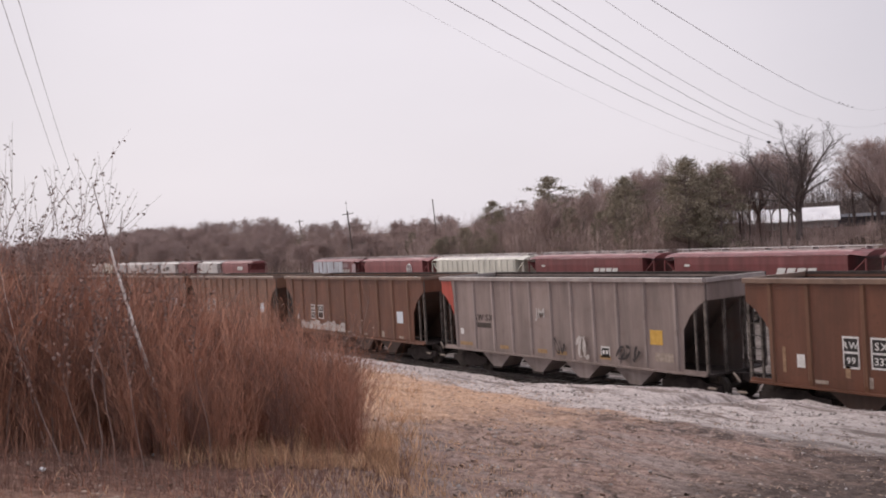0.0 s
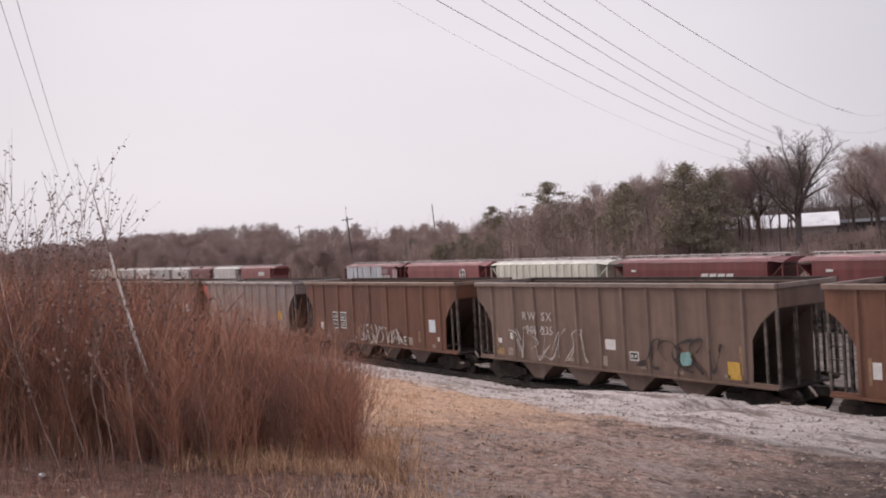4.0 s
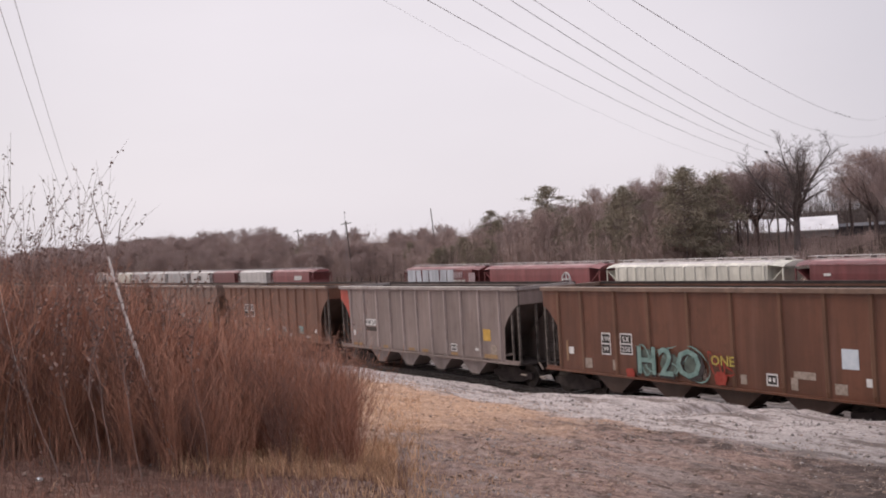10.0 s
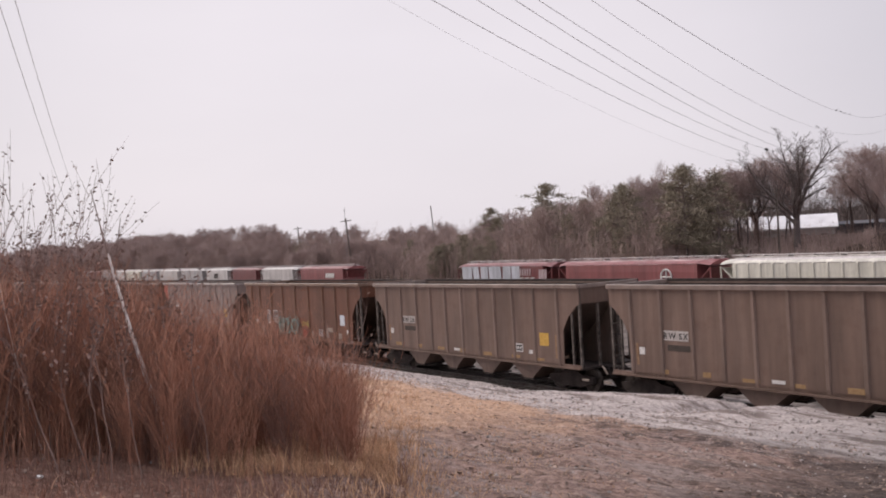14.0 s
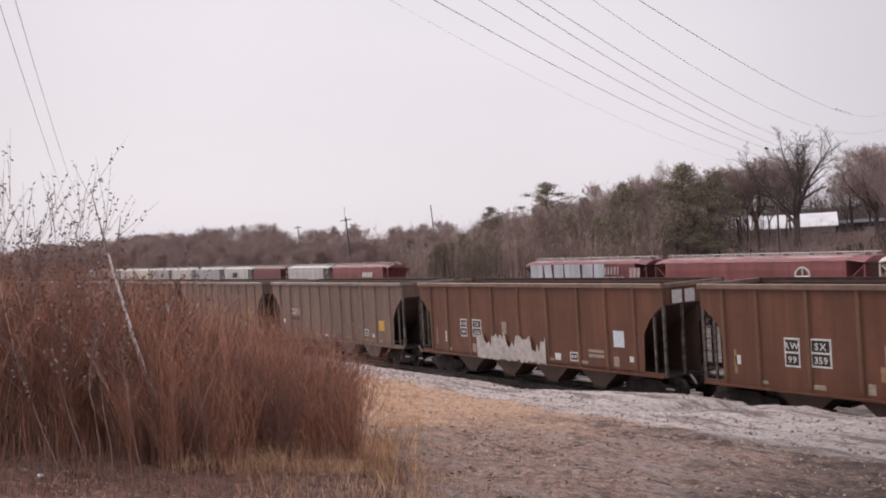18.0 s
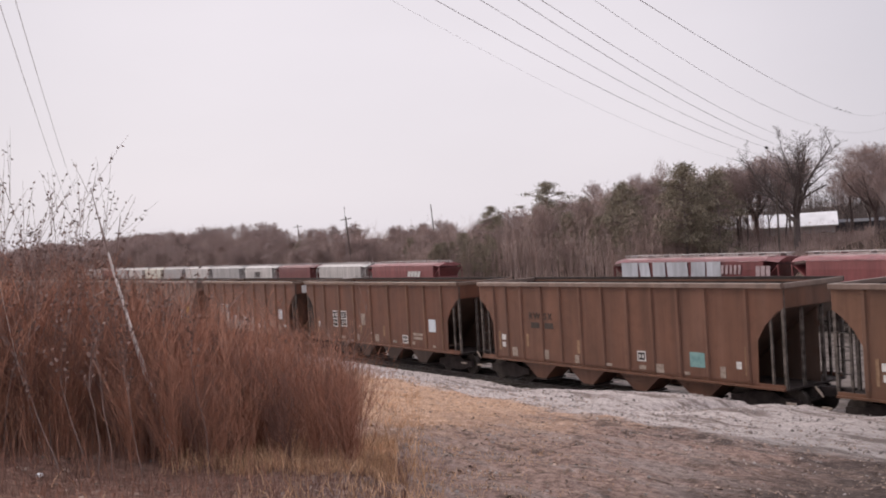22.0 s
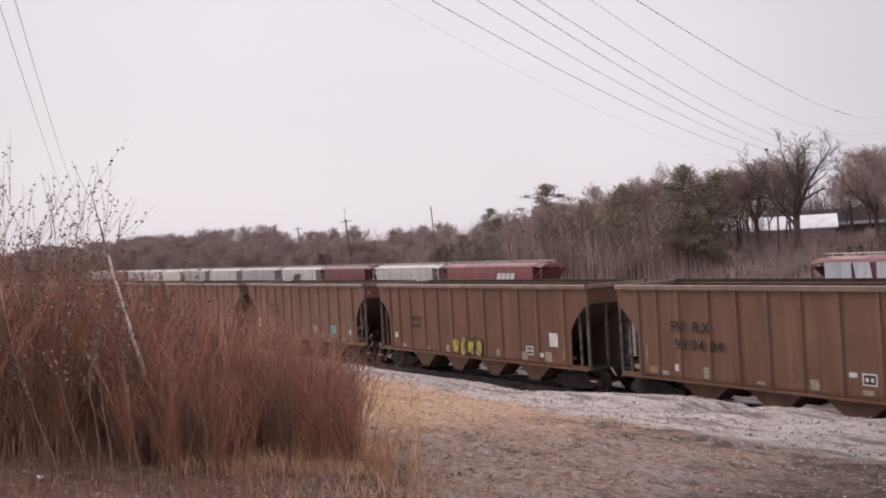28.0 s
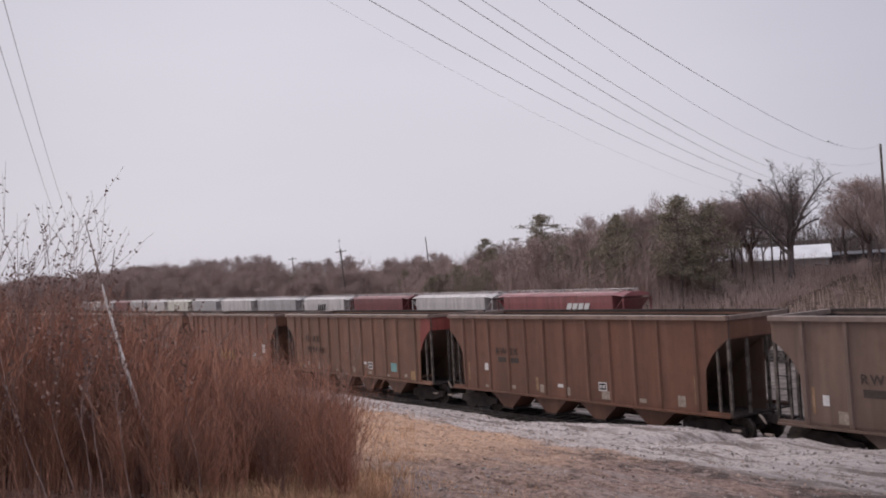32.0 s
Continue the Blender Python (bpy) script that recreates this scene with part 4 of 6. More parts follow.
    lettering(c, "RWSX", 3.1, 2.55, 0.26, DARKTXT)
    plate(c, "number_bar", 3.1, 2.2, 0.9, 0.2, DARKTXT)
    blobs(c, "graffiti", 7.2, 1.5, 2.2, 0.95, LIME, 4, 130, "yellow spray-paint lettering outlined in black")
    scrawl(c, "graffiti", 7.2, 1.5, 2.1, 0.85, SPRAYBLACK, 5, 131, 0.035)
    mark_box(c, 11.28, 1.53, 0.45, 0.34)
    w(c, 12.72, 2.02, 0.47, 0.52), w(c, 11.99, 1.39, 0.22, 0.16), w(c, 13.32, 1.48, 0.2, 0.28), w(c, 1.4, 1.7)

    c = CARS[14] = hopper_wagon(14, "tan", "tan-brown open hopper wagon with one red corner", red_right=True)
    common_marks(c, 14)
    lettering(c, "FU  RX", 3.2, 2.8, 0.36, BLACK, 0.066)
    lettering(c, "93 04 84", 3.5, 2.22, 0.36, BLACK, 0.066)
    w(c, 2.58, 1.42, 0.27, 0.23), w(c, 8.72, 1.69, 0.24, 0.13)
    plate(c, "reflector", 1.6, 1.28, 0.54, 0.23, OCHRE), plate(c, "reflector", 13.1, 1.3, 0.45, 0.4, OCHRE)
    mark_box(c, 9.2, 1.59, 0.43, 0.34)
    plate(c, "placard", 11.4, 1.6, 0.5, 0.42, CYAN, label="faded cyan placard")

    c = CARS[15] = hopper_wagon(15, "brown", BROWN_L)
    common_marks(c, 15)
    lettering(c, "RW", 3.5, 2.68, 0.28, DARKTXT), lettering(c, "SX", 4.28, 2.68, 0.28, DARKTXT)
    plate(c, "number_bar", 3.52, 2.32, 0.5, 0.2, DARKTXT), plate(c, "number_bar", 4.3, 2.32, 0.5, 0.2, DARKTXT)
    w(c, 2.47, 1.99, 0.26, 0.29), w(c, 6.92, 1.48, 0.29, 0.13)
    mark_box(c, 9.13, 1.59, 0.4, 0.31)
    bar(c, 5.6, 1.47)
    for k in (16, 17, 18):
        c = CARS[k] = hopper_wagon(k, ("dusk", "brown", "tan")[k - 16], TAN_L)
        common_marks(c, k)
        lettering(c, "RWSX", 3.3, 2.45, 0.28, DARKTXT)
        plate(c, "number_bar", 3.3, 2.05, 1.1, 0.22, DARKTXT)
        w(c, 1.63, 1.77, 0.2, 0.3)
        mark_box(c, 10.1, 1.5, 0.42, 0.33)


make_cars()

# ---------------------------------------------------------------- the far train: covered hoppers
FARCARS = []
SHARED = {}


def covered_hopper(a, b, paint, label, ribs=0, stripe=None, group="covered hoppers of the far train"):
    """A roofed hopper wagon between a and b along the far track."""
    n = b - a
    h = n / 2
    y0 = FAR_A + FAR_SLOPE * ((a + b) / 2 + 60)
    car = thing("covered_hopper", pose((a + b) / 2, y0, FAR_Z, 0, 0, math.degrees(math.atan(FAR_SLOPE))), label, "freight wagon", group)
    p = FAR[paint]
    key = round(n, 1)
    if key not in SHARED:
        d = SHARED[key] = {}
        prof = [(-1.3, 1.3), (1.3, 1.3), (1.52, 1.75), (1.56, 3.4), (1.53, 4.0), (1.2, 4.16), (0.6, 4.26), (-0.6, 4.26), (-1.2, 4.16), (-1.53, 4.0), (-1.56, 3.4), (-1.52, 1.75)]
        d["body"] = Shape().beam(prof, -h + 1.3, h - 1.3).mesh("body")
        cap = Shape()
        cap.add([(-h + 0.1, y, z) for y, z in ((-1.45, 3.86), (1.45, 3.86), (1.1, 4.06), (0.5, 4.2), (-0.5, 4.2), (-1.1, 4.06))] + [(-h + 1.35, y, z) for y, z in ((-1.53, 4.0), (1.53, 4.0), (1.2, 4.16), (0.6, 4.26), (-0.6, 4.26), (-1.2, 4.16))],
                [(0, 1, 2, 3, 4, 5), (0, 6, 7, 1), (1, 7, 8, 2), (2, 8, 9, 3), (3, 9, 10, 4), (4, 10, 11, 5), (5, 11, 6, 0)])
        d["cap"] = cap.mesh("end_roof")
        d["slope"] = Shape().prism([(-h + 0.15, 3.68), (-h + 2.9, 1.4), (-h + 3.0, 1.4), (-h + 0.25, 3.68)][::-1], -1.4, 1.4).mesh("slope_sheet")
        d["roof"] = Shape().beam([(-1.53, 3.93), (-1.2, 4.166), (-0.62, 4.268), (-0.62, 4.285), (-1.22, 4.15), (-1.57, 3.95)], -h + 1.2, h - 1.2).mesh("roof_panel")
        d["walk"] = Shape().box(-h + 0.2, h - 0.2, -0.3, 0.3, 4.42, 4.46).mesh("roof_walk")
        d["edge"] = Shape().box(-h + 0.9, h - 0.9, -0.03, 0.03, 4.2, 4.26).mesh("roof_rail")
        d["sill"] = Shape().box(-h + 0.3, h - 0.3, -0.06, 0.06, 1.1, 1.35).mesh("side_sill")
        d["centre"] = Shape().box(-h - 0.1, h + 0.1, -0.25, 0.25, 0.65, 0.95).mesh("centre_sill")
    d = SHARED[key]
    part("body", d["body"], p, car)
    for s in (-1, 1):
        part("roof_panel", d["roof"], ROOFDUST if "red" in paint else FARWALK, car, at=pose(0, 0, 0, 0, 0, 0 if s < 0 else 180))
    for s in (-1, 1):
        turn = pose(0, 0, 0, 0, 0, 0 if s < 0 else 180)
        part("end_roof", d["cap"], p, car, at=turn)
        part("slope_sheet", d["slope"], p, car, at=turn)
        part("side_sill", d["sill"], p, car, at=pose(0, s * 1.5, 0))
        part("roof_rail", d["edge"], FARWALK, car, at=pose(0, s * 0.78, 0.05))
        for w in (-1, 1):
            part("end_post", TEMPLATE["post"], p, car, at=pose(s * (h - 0.15), w * 1.42, -0.2))
        truck = new("truck")
        truck.parent = car
        truck.matrix_basis = pose(s * (h - 1.5), 0, 0)
        for w in (-1, 1):
            part("side_frame", TEMPLATE["frame"], DARKSTEEL, truck, at=pose(0, w * 1.0, 0))
            part("wheelset", TEMPLATE["wheelset"], WHEEL, truck, at=pose(w * 0.89, 0, 0.455))
    part("roof_walk", d["walk"], FARWALK, car)
    part("centre_sill", d["centre"], DARKSTEEL, car)
    if "leg" not in SHARED:
        SHARED["leg"] = Shape().box(-0.03, 0.03, -0.32, 0.32, 4.2, 4.43).mesh("walk_bracket")
        SHARED["hatch"] = Shape().box(-0.75, 0.75, -0.24, 0.24, 4.24, 4.33).mesh("hatch")
        SHARED["rib"] = Shape().beam([(-0.07, 1.5), (0.0, 1.4), (0.0, 4.0), (-0.07, 3.88)], -0.06, 0.06).mesh("rib")
        SHARED["chute"] = Shape().add([(-1.6, -1.2, 1.35), (1.6, -1.2, 1.35), (1.6, 1.2, 1.35), (-1.6, 1.2, 1.35), (-0.4, -0.5, 0.45), (0.4, -0.5, 0.45), (0.4, 0.5, 0.45), (-0.4, 0.5, 0.45)],
                                      [(0, 1, 5, 4), (1, 2, 6, 5), (2, 3, 7, 6), (3, 0, 4, 7), (4, 5, 6, 7)]).mesh("discharge_chute")
    k = int(n // 1.8)
    for i in range(k):
        part("walk_bracket", SHARED["leg"], FARWALK, car, at=pose(-h + 0.9 + i * (n - 1.8) / (k - 1), 0, 0))
    for i in range(4):
        part("hatch", SHARED["hatch"], p, car, at=pose(-h + 3.2 + i * (n - 6.4) / 3, -0.55, 0))
    for i in range(3):
        part("discharge_chute", SHARED["chute"], p, car, at=pose(-h + 4.3 + i * (n - 8.6) / 2, 0, 0))
    for i in range(ribs):
        part("rib", SHARED["rib"], p, car, at=pose(-h + 1.6 + i * (n - 3.2) / (ribs - 1), -1.55, 0))
    FARCARS.append((car, (a + b) / 2))
    return car, h


def far_plate(car, name, x, z, w, h, material, slant=0.0, label=""):
    y = -1.60
    return part(name, Shape().prism([(x - w / 2 - slant, z - h / 2), (x + w / 2 - slant, z - h / 2), (x + w / 2 + slant, z + h / 2), (x - w / 2 + slant, z + h / 2)], y - 0.02, y), material, car, label)


def slanted_mark(car, x, z, n=4, w=0.62, h=0.62):
    """A white company mark, drawn as plain slanted shapes."""
    for i in range(n):
        far_plate(car, "mark", x + (i - n / 2 + 0.5) * w * 1.25, z, w, h, WHITE, 0.14)


def make_far_train():
    red = "faded red covered hopper wagon with roof walk"
    c, h = covered_hopper(-70.3, -53.9, "darkred", "pale grey covered hopper wagon with dark red ends", 0)
    for x, w, slant in ((2.15, 1.85, 0.0), (3.9, 1.1, -0.16), (5.4, 1.32, 0.0), (7.35, 2.1, -0.08), (9.35, 1.35, 0.06), (10.85, 1.3, 0.0)):
        far_plate(c, "panel", x - h, 3.0, w, 1.95, PANELBLUE, slant, "pale blue-grey painted panel")
    for i in range(5):
        far_plate(c, "graffiti", 11.65 + i * 0.38 - h, 3.42, 0.22, 0.62, SPRAYPINK, 0.04)
    for i in range(3):
        far_plate(c, "graffiti", 11.7 + i * 0.85 - h, 2.72, 0.6, 0.45, SPRAYWHITE, 0.16)
    for i in range(3):
        far_plate(c, "graffiti", 14.7 + i * 0.42 - h, 3.05, 0.34, 1.2, SPRAYPINK, 0.05)
    c, h = covered_hopper(-53.2, -35.3, "red", red)
    ring = Shape()
    cx, cz, q = h - 4.4, 3.02, 0.55
    for i in range(24):
        a0, a1 = math.pi * i / 12, math.pi * (i + 1) / 12
        ring.tube((cx + q * math.cos(a0), -1.6, cz + q * math.sin(a0)), (cx + q * math.cos(a1), -1.6, cz + q * math.sin(a1)), 0.07, 0.07, 5)
    ring.tube((cx - q, -1.6, cz), (cx + q, -1.6, cz), 0.06, 0.06, 5)
    ring.tube((cx, -1.6, cz - q), (cx, -1.6, cz + q), 0.06, 0.06, 5)
    part("mark", ring, WHITE, c)
    covered_hopper(-34.7, -17.0, "white", "cream covered hopper wagon with many side ribs", 15)
    for a, b in ((-16.4, 0.4), (1.2, 18.3), (19.0, 36.5)):
        c, h = covered_hopper(a, b, "darkred", "dark red covered hopper wagon with white marks", 0)
        slanted_mark(c, 2.7 + (0.8 if a > 0 else 0), 2.85)
        far_plate(c, "stencil", -h + 2.6, 3.35, 0.5, 0.16, WHITE)
    c, h = covered_hopper(-116.6, -98.5, "red", red)
    slanted_mark(c, 3.4, 3.05)
    covered_hopper(-133.9, -117.3, "chalk", "chalky white covered hopper wagon")
    covered_hopper(-150.4, -134.6, "darkred", "dark red covered hopper wagon")
    c, h = covered_hopper(-167.6, -151.0, "chalk", "white covered hopper wagon with dark graffiti")
    for i in range(4):
        far_plate(c, "graffiti", -1.5 + i * 0.7, 2.9, 0.35, 0.9, SPRAYBLACK, 0.25)
    x = -168.4
    for i in range(14):
        covered_hopper(x - 19.6, x, ("grey", "chalk", "grey", "white", "chalk", "grey", "darkred")[i % 7], "pale weathered covered hopper wagon", 0)
        x -= 20.4


make_far_train()


# ---------------------------------------------------------------- plants
def bare_tree(seed, height, spread=0.75, levels=5, trunk_r=0.022, low=0.25, twig=0.012, stem=0.45):
    """A leafless tree: tapered trunk and limbs, and a crown of fine twigs."""
    rnd = random.Random(seed)
    trunk, crown = Shape(), Shape()
    def grow(p, d, length, r, level):
        n = 3 if level < 2 else 2
        q = p
        for i in range(n):
            d = (d + Vector((rnd.uniform(-1, 1), rnd.uniform(-1, 1), rnd.uniform(-0.3, 0.6))) * (0.10 + 0.05 * level)).normalized()
            e = q + d * (length / n)
            r2 = max(r * (1 - 0.32 / n * (i + 1)), twig * 0.7)
            (trunk if level < 2 else crown).tube(q, e, r, r2, 6 if level < 2 else 3)
            q, r = e, r2
            if level < levels and (level > 0 or i > 0 or low < 0.2):
                for j in range(rnd.choice((1, 2)) if level else 2):
                    side = Vector((rnd.uniform(-1, 1), rnd.uniform(-1, 1), rnd.uniform(-0.1, 0.55))).normalized()
                    nd = (d * (1 - spread * 0.5) + side * spread).normalized()
                    grow(q, nd, length * rnd.uniform(0.48, 0.7), max(r * 0.62, twig), level + 1)
        if level < levels:
            for j in range(2):
                side = Vector((rnd.uniform(-1, 1), rnd.uniform(-1, 1), rnd.uniform(0, 0.5))).normalized()
                grow(q, (d + side * spread * 0.7).normalized(), length * rnd.uniform(0.5, 0.72), max(r * 0.75, twig), level + 1)
    grow(Vector((0, 0, 0)), Vector((0, 0, 1)), height * stem, height * trunk_r, 0)
    top = max(v[2] for v in crown.v)
    k = height / top
    for s in (trunk, crown):
        s.v = [(x * k, y * k, z * k) for x, y, z in s.v]
    return trunk.mesh("trunk"), crown.mesh("crown")


def pine_tree(seed, height, bare=0.3, width=0.3, clumps=70, tiers=0):
    """A pine: straight trunk, boughs, and needle tufts gathered in uneven clumps with gaps between them."""
    rnd = random.Random(seed)
    rng = np.random.default_rng(seed)
    trunk = Shape()
    line = [Vector((rnd.uniform(-0.1, 0.1), rnd.uniform(-0.1, 0.1), height * i / 8)) for i in range(9)]
    trunk.path(line, [height * 0.014 * (1 - i / 8.6) for i in range(9)], 6)
    out = []
    for i in range(clumps):
        u = bare + (1 - bare) * ((i + rnd.random()) / clumps)
        v = (u - bare) / (1 - bare)
        w = height * width * (max(0.02, 1 - (2 * v - 0.75) ** 2 / 1.6) if v > 0.37 else 0.75 + v * 0.6) * rnd.uniform(0.25, 1.05) ** 0.6
        if tiers:
            w *= 0.45 + 0.75 * (int(u * tiers * 2) % 2)
        if v > 0.93:
            w *= 0.4
        a = rnd.uniform(0, 6.283)
        o = Vector((0, 0, height * u - w * 0.15))
        c = Vector((math.cos(a) * w, math.sin(a) * w, height * u + w * rnd.uniform(-0.05, 0.22)))
        trunk.tube(o, c, height * 0.0045, height * 0.0015, 3)
        m = 120
        flat = 0.5 if not tiers else 0.3
        p = np.array(c) + rng.normal(0, 1, (m, 3)) * np.array((1, 1, flat)) * height * 0.043 * rnd.uniform(0.7, 1.25)
        d = rng.normal(0, 1, (m, 3)) + np.array((0, 0, 0.5))
        d = d / np.linalg.norm(d, axis=1)[:, None] * height * rng.uniform(0.012, 0.03, (m, 1))
        q = np.cross(d, rng.normal(0, 1, (m, 3)))
        q = q / np.linalg.norm(q, axis=1)[:, None] * height * 0.0048
        out.append(np.stack([p - q, p + q, p + d], 1).reshape(-1, 3))
    crown = Shape()
    crown.v = np.concatenate(out).tolist()
    crown.f = np.arange(len(crown.v)).reshape(-1, 3).tolist()
    return trunk.mesh("trunk"), crown.mesh("crown")


BARE = [bare_tree(11, 14, 0.62), bare_tree(12, 13, 0.55, 5, 0.016), bare_tree(13, 12, 0.8), bare_tree(14, 12, 0.5, 5, 0.015)]
BUSHY = [bare_tree(31, 10, 0.7, 5, 0.014, 0.1, 0.012, 0.3), bare_tree(32, 10, 0.6, 5, 0.013, 0.1, 0.012, 0.33), bare_tree(33, 10, 0.8, 5, 0.014, 0.1, 0.012, 0.28)]
PINES = [pine_tree(21, 13, 0.25, 0.30, 80), pine_tree(22, 12, 0.12, 0.25, 70), pine_tree(23, 12, 0.42, 0.30, 52, 7)]


def spreading_oak(seed, height):
    """An old leafless tree: short trunk, upswept limbs, an open crown of fine twigs."""
    rnd = random.Random(seed)
    trunk, crown = Shape(), Shape()
    fork = Vector((0.1, 0, height * 0.30))
    trunk.path([(0, 0, -0.3), (0.05, 0, height * 0.15), fork], [height * 0.034, height * 0.028, height * 0.027], 9)
    def limb(p, d, length, r, level, out):
        pts, rad = [p], [r]
        n = (8, 5, 4, 3)[level]
        for i in range(n):
            d = (d + Vector((rnd.gauss(0, 0.13), rnd.gauss(0, 0.13), 0.03))).normalized()
            pts.append(pts[-1] + d * length / n)
            rad.append(max(r * (1 - 0.78 * (i + 1) / n), 0.010))
        out.path(pts, rad, 6 if level == 0 else 4 if level == 1 else 3)
        if level >= 3:
            return
        for i in range(2 if level == 0 else 1, len(pts)):
            for _ in range((2, 1, 2)[level] if i % 2 or level != 1 else 2):
                side = Vector((rnd.gauss(0, 1), rnd.gauss(0, 1), rnd.gauss(0.1, 0.5))).normalized()
                e = (pts[i] - pts[i - 1]).normalized()
                limb(pts[i], (e * 0.8 + side * 0.75).normalized(), length * rnd.uniform(0.28, 0.44) * (1.1 - 0.06 * i), max(rad[i] * 0.55, 0.009), level + 1, crown)
    for i in range(8):
        a = i * 2.4 + rnd.uniform(-0.2, 0.2)
        lean = (0.1, 0.95, 0.4, 0.72, 1.1, 0.28, 0.6, 0.85)[i]
        limb(fork - Vector((0, 0, height * rnd.uniform(0, 0.07))), Vector((math.cos(a) * lean, math.sin(a) * lean, 1)).normalized(), height * (0.70 - 0.08 * lean) * rnd.uniform(0.92, 1.05), height * 0.0165, 0, trunk)
    k = height / sorted(v[2] for v in crown.v)[int(len(crown.v) * 0.99)]
    for m in (trunk, crown):
        m.v = [(x * k, y * k, z * k) for x, y, z in m.v]
    return trunk.mesh("trunk"), crown.mesh("crown")


OAK = spreading_oak(9, 13.8)
OAK_B = spreading_oak(15, 11)


def plant_tree(meshes, x, y, s, turn, label, pine=False, wide=1.0, z=None):
    t = thing("pine_tree" if pine else "bare_tree", Matrix.Translation((x, y, (gz(x, y) if z is None else z) - 0.15)), label, "tree", "trees on the rise behind the yard")
    m = Matrix.Rotation(turn, 4, "Z") @ Matrix.Diagonal((s * wide, s * wide, s, 1))
    part("trunk", meshes[0], BARK, t, at=m)
    part("crown", meshes[1], NEEDLE if pine else TWIG, t, at=m)
    return t


WOOD_X = (-620, -270, -180, -125, -115, -99, -87, -80, -71.5, -69, -66.5, -40)
WOOD_H = (13.0, 10.4, 6.6, 6.2, 6.6, 8.8, 8.2, 8.0, 8.3, 2.6, 1.3, 1.2)


def woods():
    rnd = random.Random(77)
    bare_l = "leafless grey-brown tree on the wooded rise"
    pine_l = "dark green pine on the wooded rise"
    o = plant_tree(OAK, -61.3, 92, 1.0, 0.6, "large spreading leafless oak beside a house", wide=1.0)
    for c in o.children:
        c.material_slots[0].material = OAKBARK
    for x, y, h, kind in ((-70.3, 84, 12.4, 0), (-67.2, 86, 11.0, 1), (-80.8, 85, 10.9, 0), (-77.0, 90, 8.6, 1), (-84.5, 88, 9.0, 1), (-98.6, 88, 11.9, 2), (-93.0, 90, 8.8, 1), (-104, 91, 8.2, 1), (-90, 84, 8.0, 1), (-110, 88, 7.8, 1), (-72.5, 88, 9.4, 0), (-118, 93, 8.5, 2)):
        z = gz(x, y)
        k = (13, 12, 12)[kind]
        plant_tree(PINES[kind], x, y, h / k, rnd.uniform(0, 6), pine_l, True)
    # leafless trees in rows parallel to the line, thinner and lower towards the yard
    for row, (y0, h0, step) in enumerate(((80, 6.5, 5.0), (86, 8.5, 4.6), (92, 9.5, 5.2), (99, 10.5, 6.0), (108, 11.0, 8.0))):
        x = -34.0
        while x > -520:
            x -= step * rnd.uniform(0.6, 1.4) * (1 + (abs(x) / 260) ** 1.6)
            y = y0 + rnd.uniform(-2.5, 2.5)
            if -84 < x < -64 and y > 95 or (-70 < x < -52 and 84 < y < 100):
                continue
            i = rnd.randrange(4)
            h = h0 * rnd.uniform(0.72, 1.12)
            if row == 0 and x > -125 and i != 1:
                continue
            if x > -64 and row < 2:
                h *= 0.55
            h *= float(np.interp(x, (-260, -200, -112, -95), (1.0, 0.86, 0.86, 1.0)))
            if x < -88:
                h = float(np.interp(x, WOOD_X, WOOD_H)) * rnd.uniform(0.92, 1.2)
                plant_tree(BUSHY[i % 3], x, y, h / 10, rnd.uniform(0, 6.28), bare_l, wide=rnd.uniform(0.9, 1.25))
            else:
                plant_tree(BARE[i], x, y, h / (14, 13, 12, 12)[i], rnd.uniform(0, 6.28), bare_l, wide=rnd.uniform(0.8, 1.1))
    for x, y, h in ((-82.3, 92, 12.3), (-84.5, 93, 11.6), (-80.6, 94, 11.4), (-68.6, 93, 11.3), (-70.2, 94, 10.6), (-66.9, 95, 10.8), (-71.8, 92, 9.9)):
        plant_tree(BARE[1 + 2 * rnd.randrange(2)], x, y, h / 12.5, rnd.uniform(0, 6.28), bare_l, wide=0.85)
    for x, y, h in ((-50.5, 98, 9.6), (-45.5, 97, 9.2), (-57, 101, 10.2), (-71.5, 99, 10.4), (-75.5, 97, 9.8)):
        plant_tree(OAK_B, x, y, h / 11, rnd.uniform(0, 6.28), bare_l)
    for x, y, h in ((-51, 100, 10.5), (-56, 104, 11.0), (-47, 98, 10), (-44, 102, 11), (-75, 98, 10.5), (-79, 101, 10), (-72, 96, 10.3), (-67, 101, 11.5), (-70, 104, 11), (-53.5, 97, 9.5), (-49, 104, 11), (-58, 108, 11), (-63, 106, 11), (-46, 107, 11.5), (-55, 110, 11), (-66, 97, 9.5), (-41, 99, 10)):
        i = rnd.randrange(4)
        plant_tree(BARE[i], x, y, h / (14, 13, 12, 12)[i], rnd.uniform(0, 6.28), bare_l, wide=1.1)
    for i in range(30):
        x, y = rnd.uniform(-122, -71), rnd.uniform(80, 92)
        plant_tree(PINES[rnd.choice((0, 1, 1))], x, y, float(np.interp(x, WOOD_X, WOOD_H)) * rnd.uniform(0.6, 0.95) / 12.5, rnd.uniform(0, 6), pine_l, True)
    for i in range(4):
        x = -130 - i * 47 - rnd.uniform(0, 6)
        plant_tree(PINES[rnd.choice((1, 2, 0))], x, rnd.uniform(84, 100), rnd.uniform(0.4, 0.52), rnd.uniform(0, 6), pine_l, True)


woods()


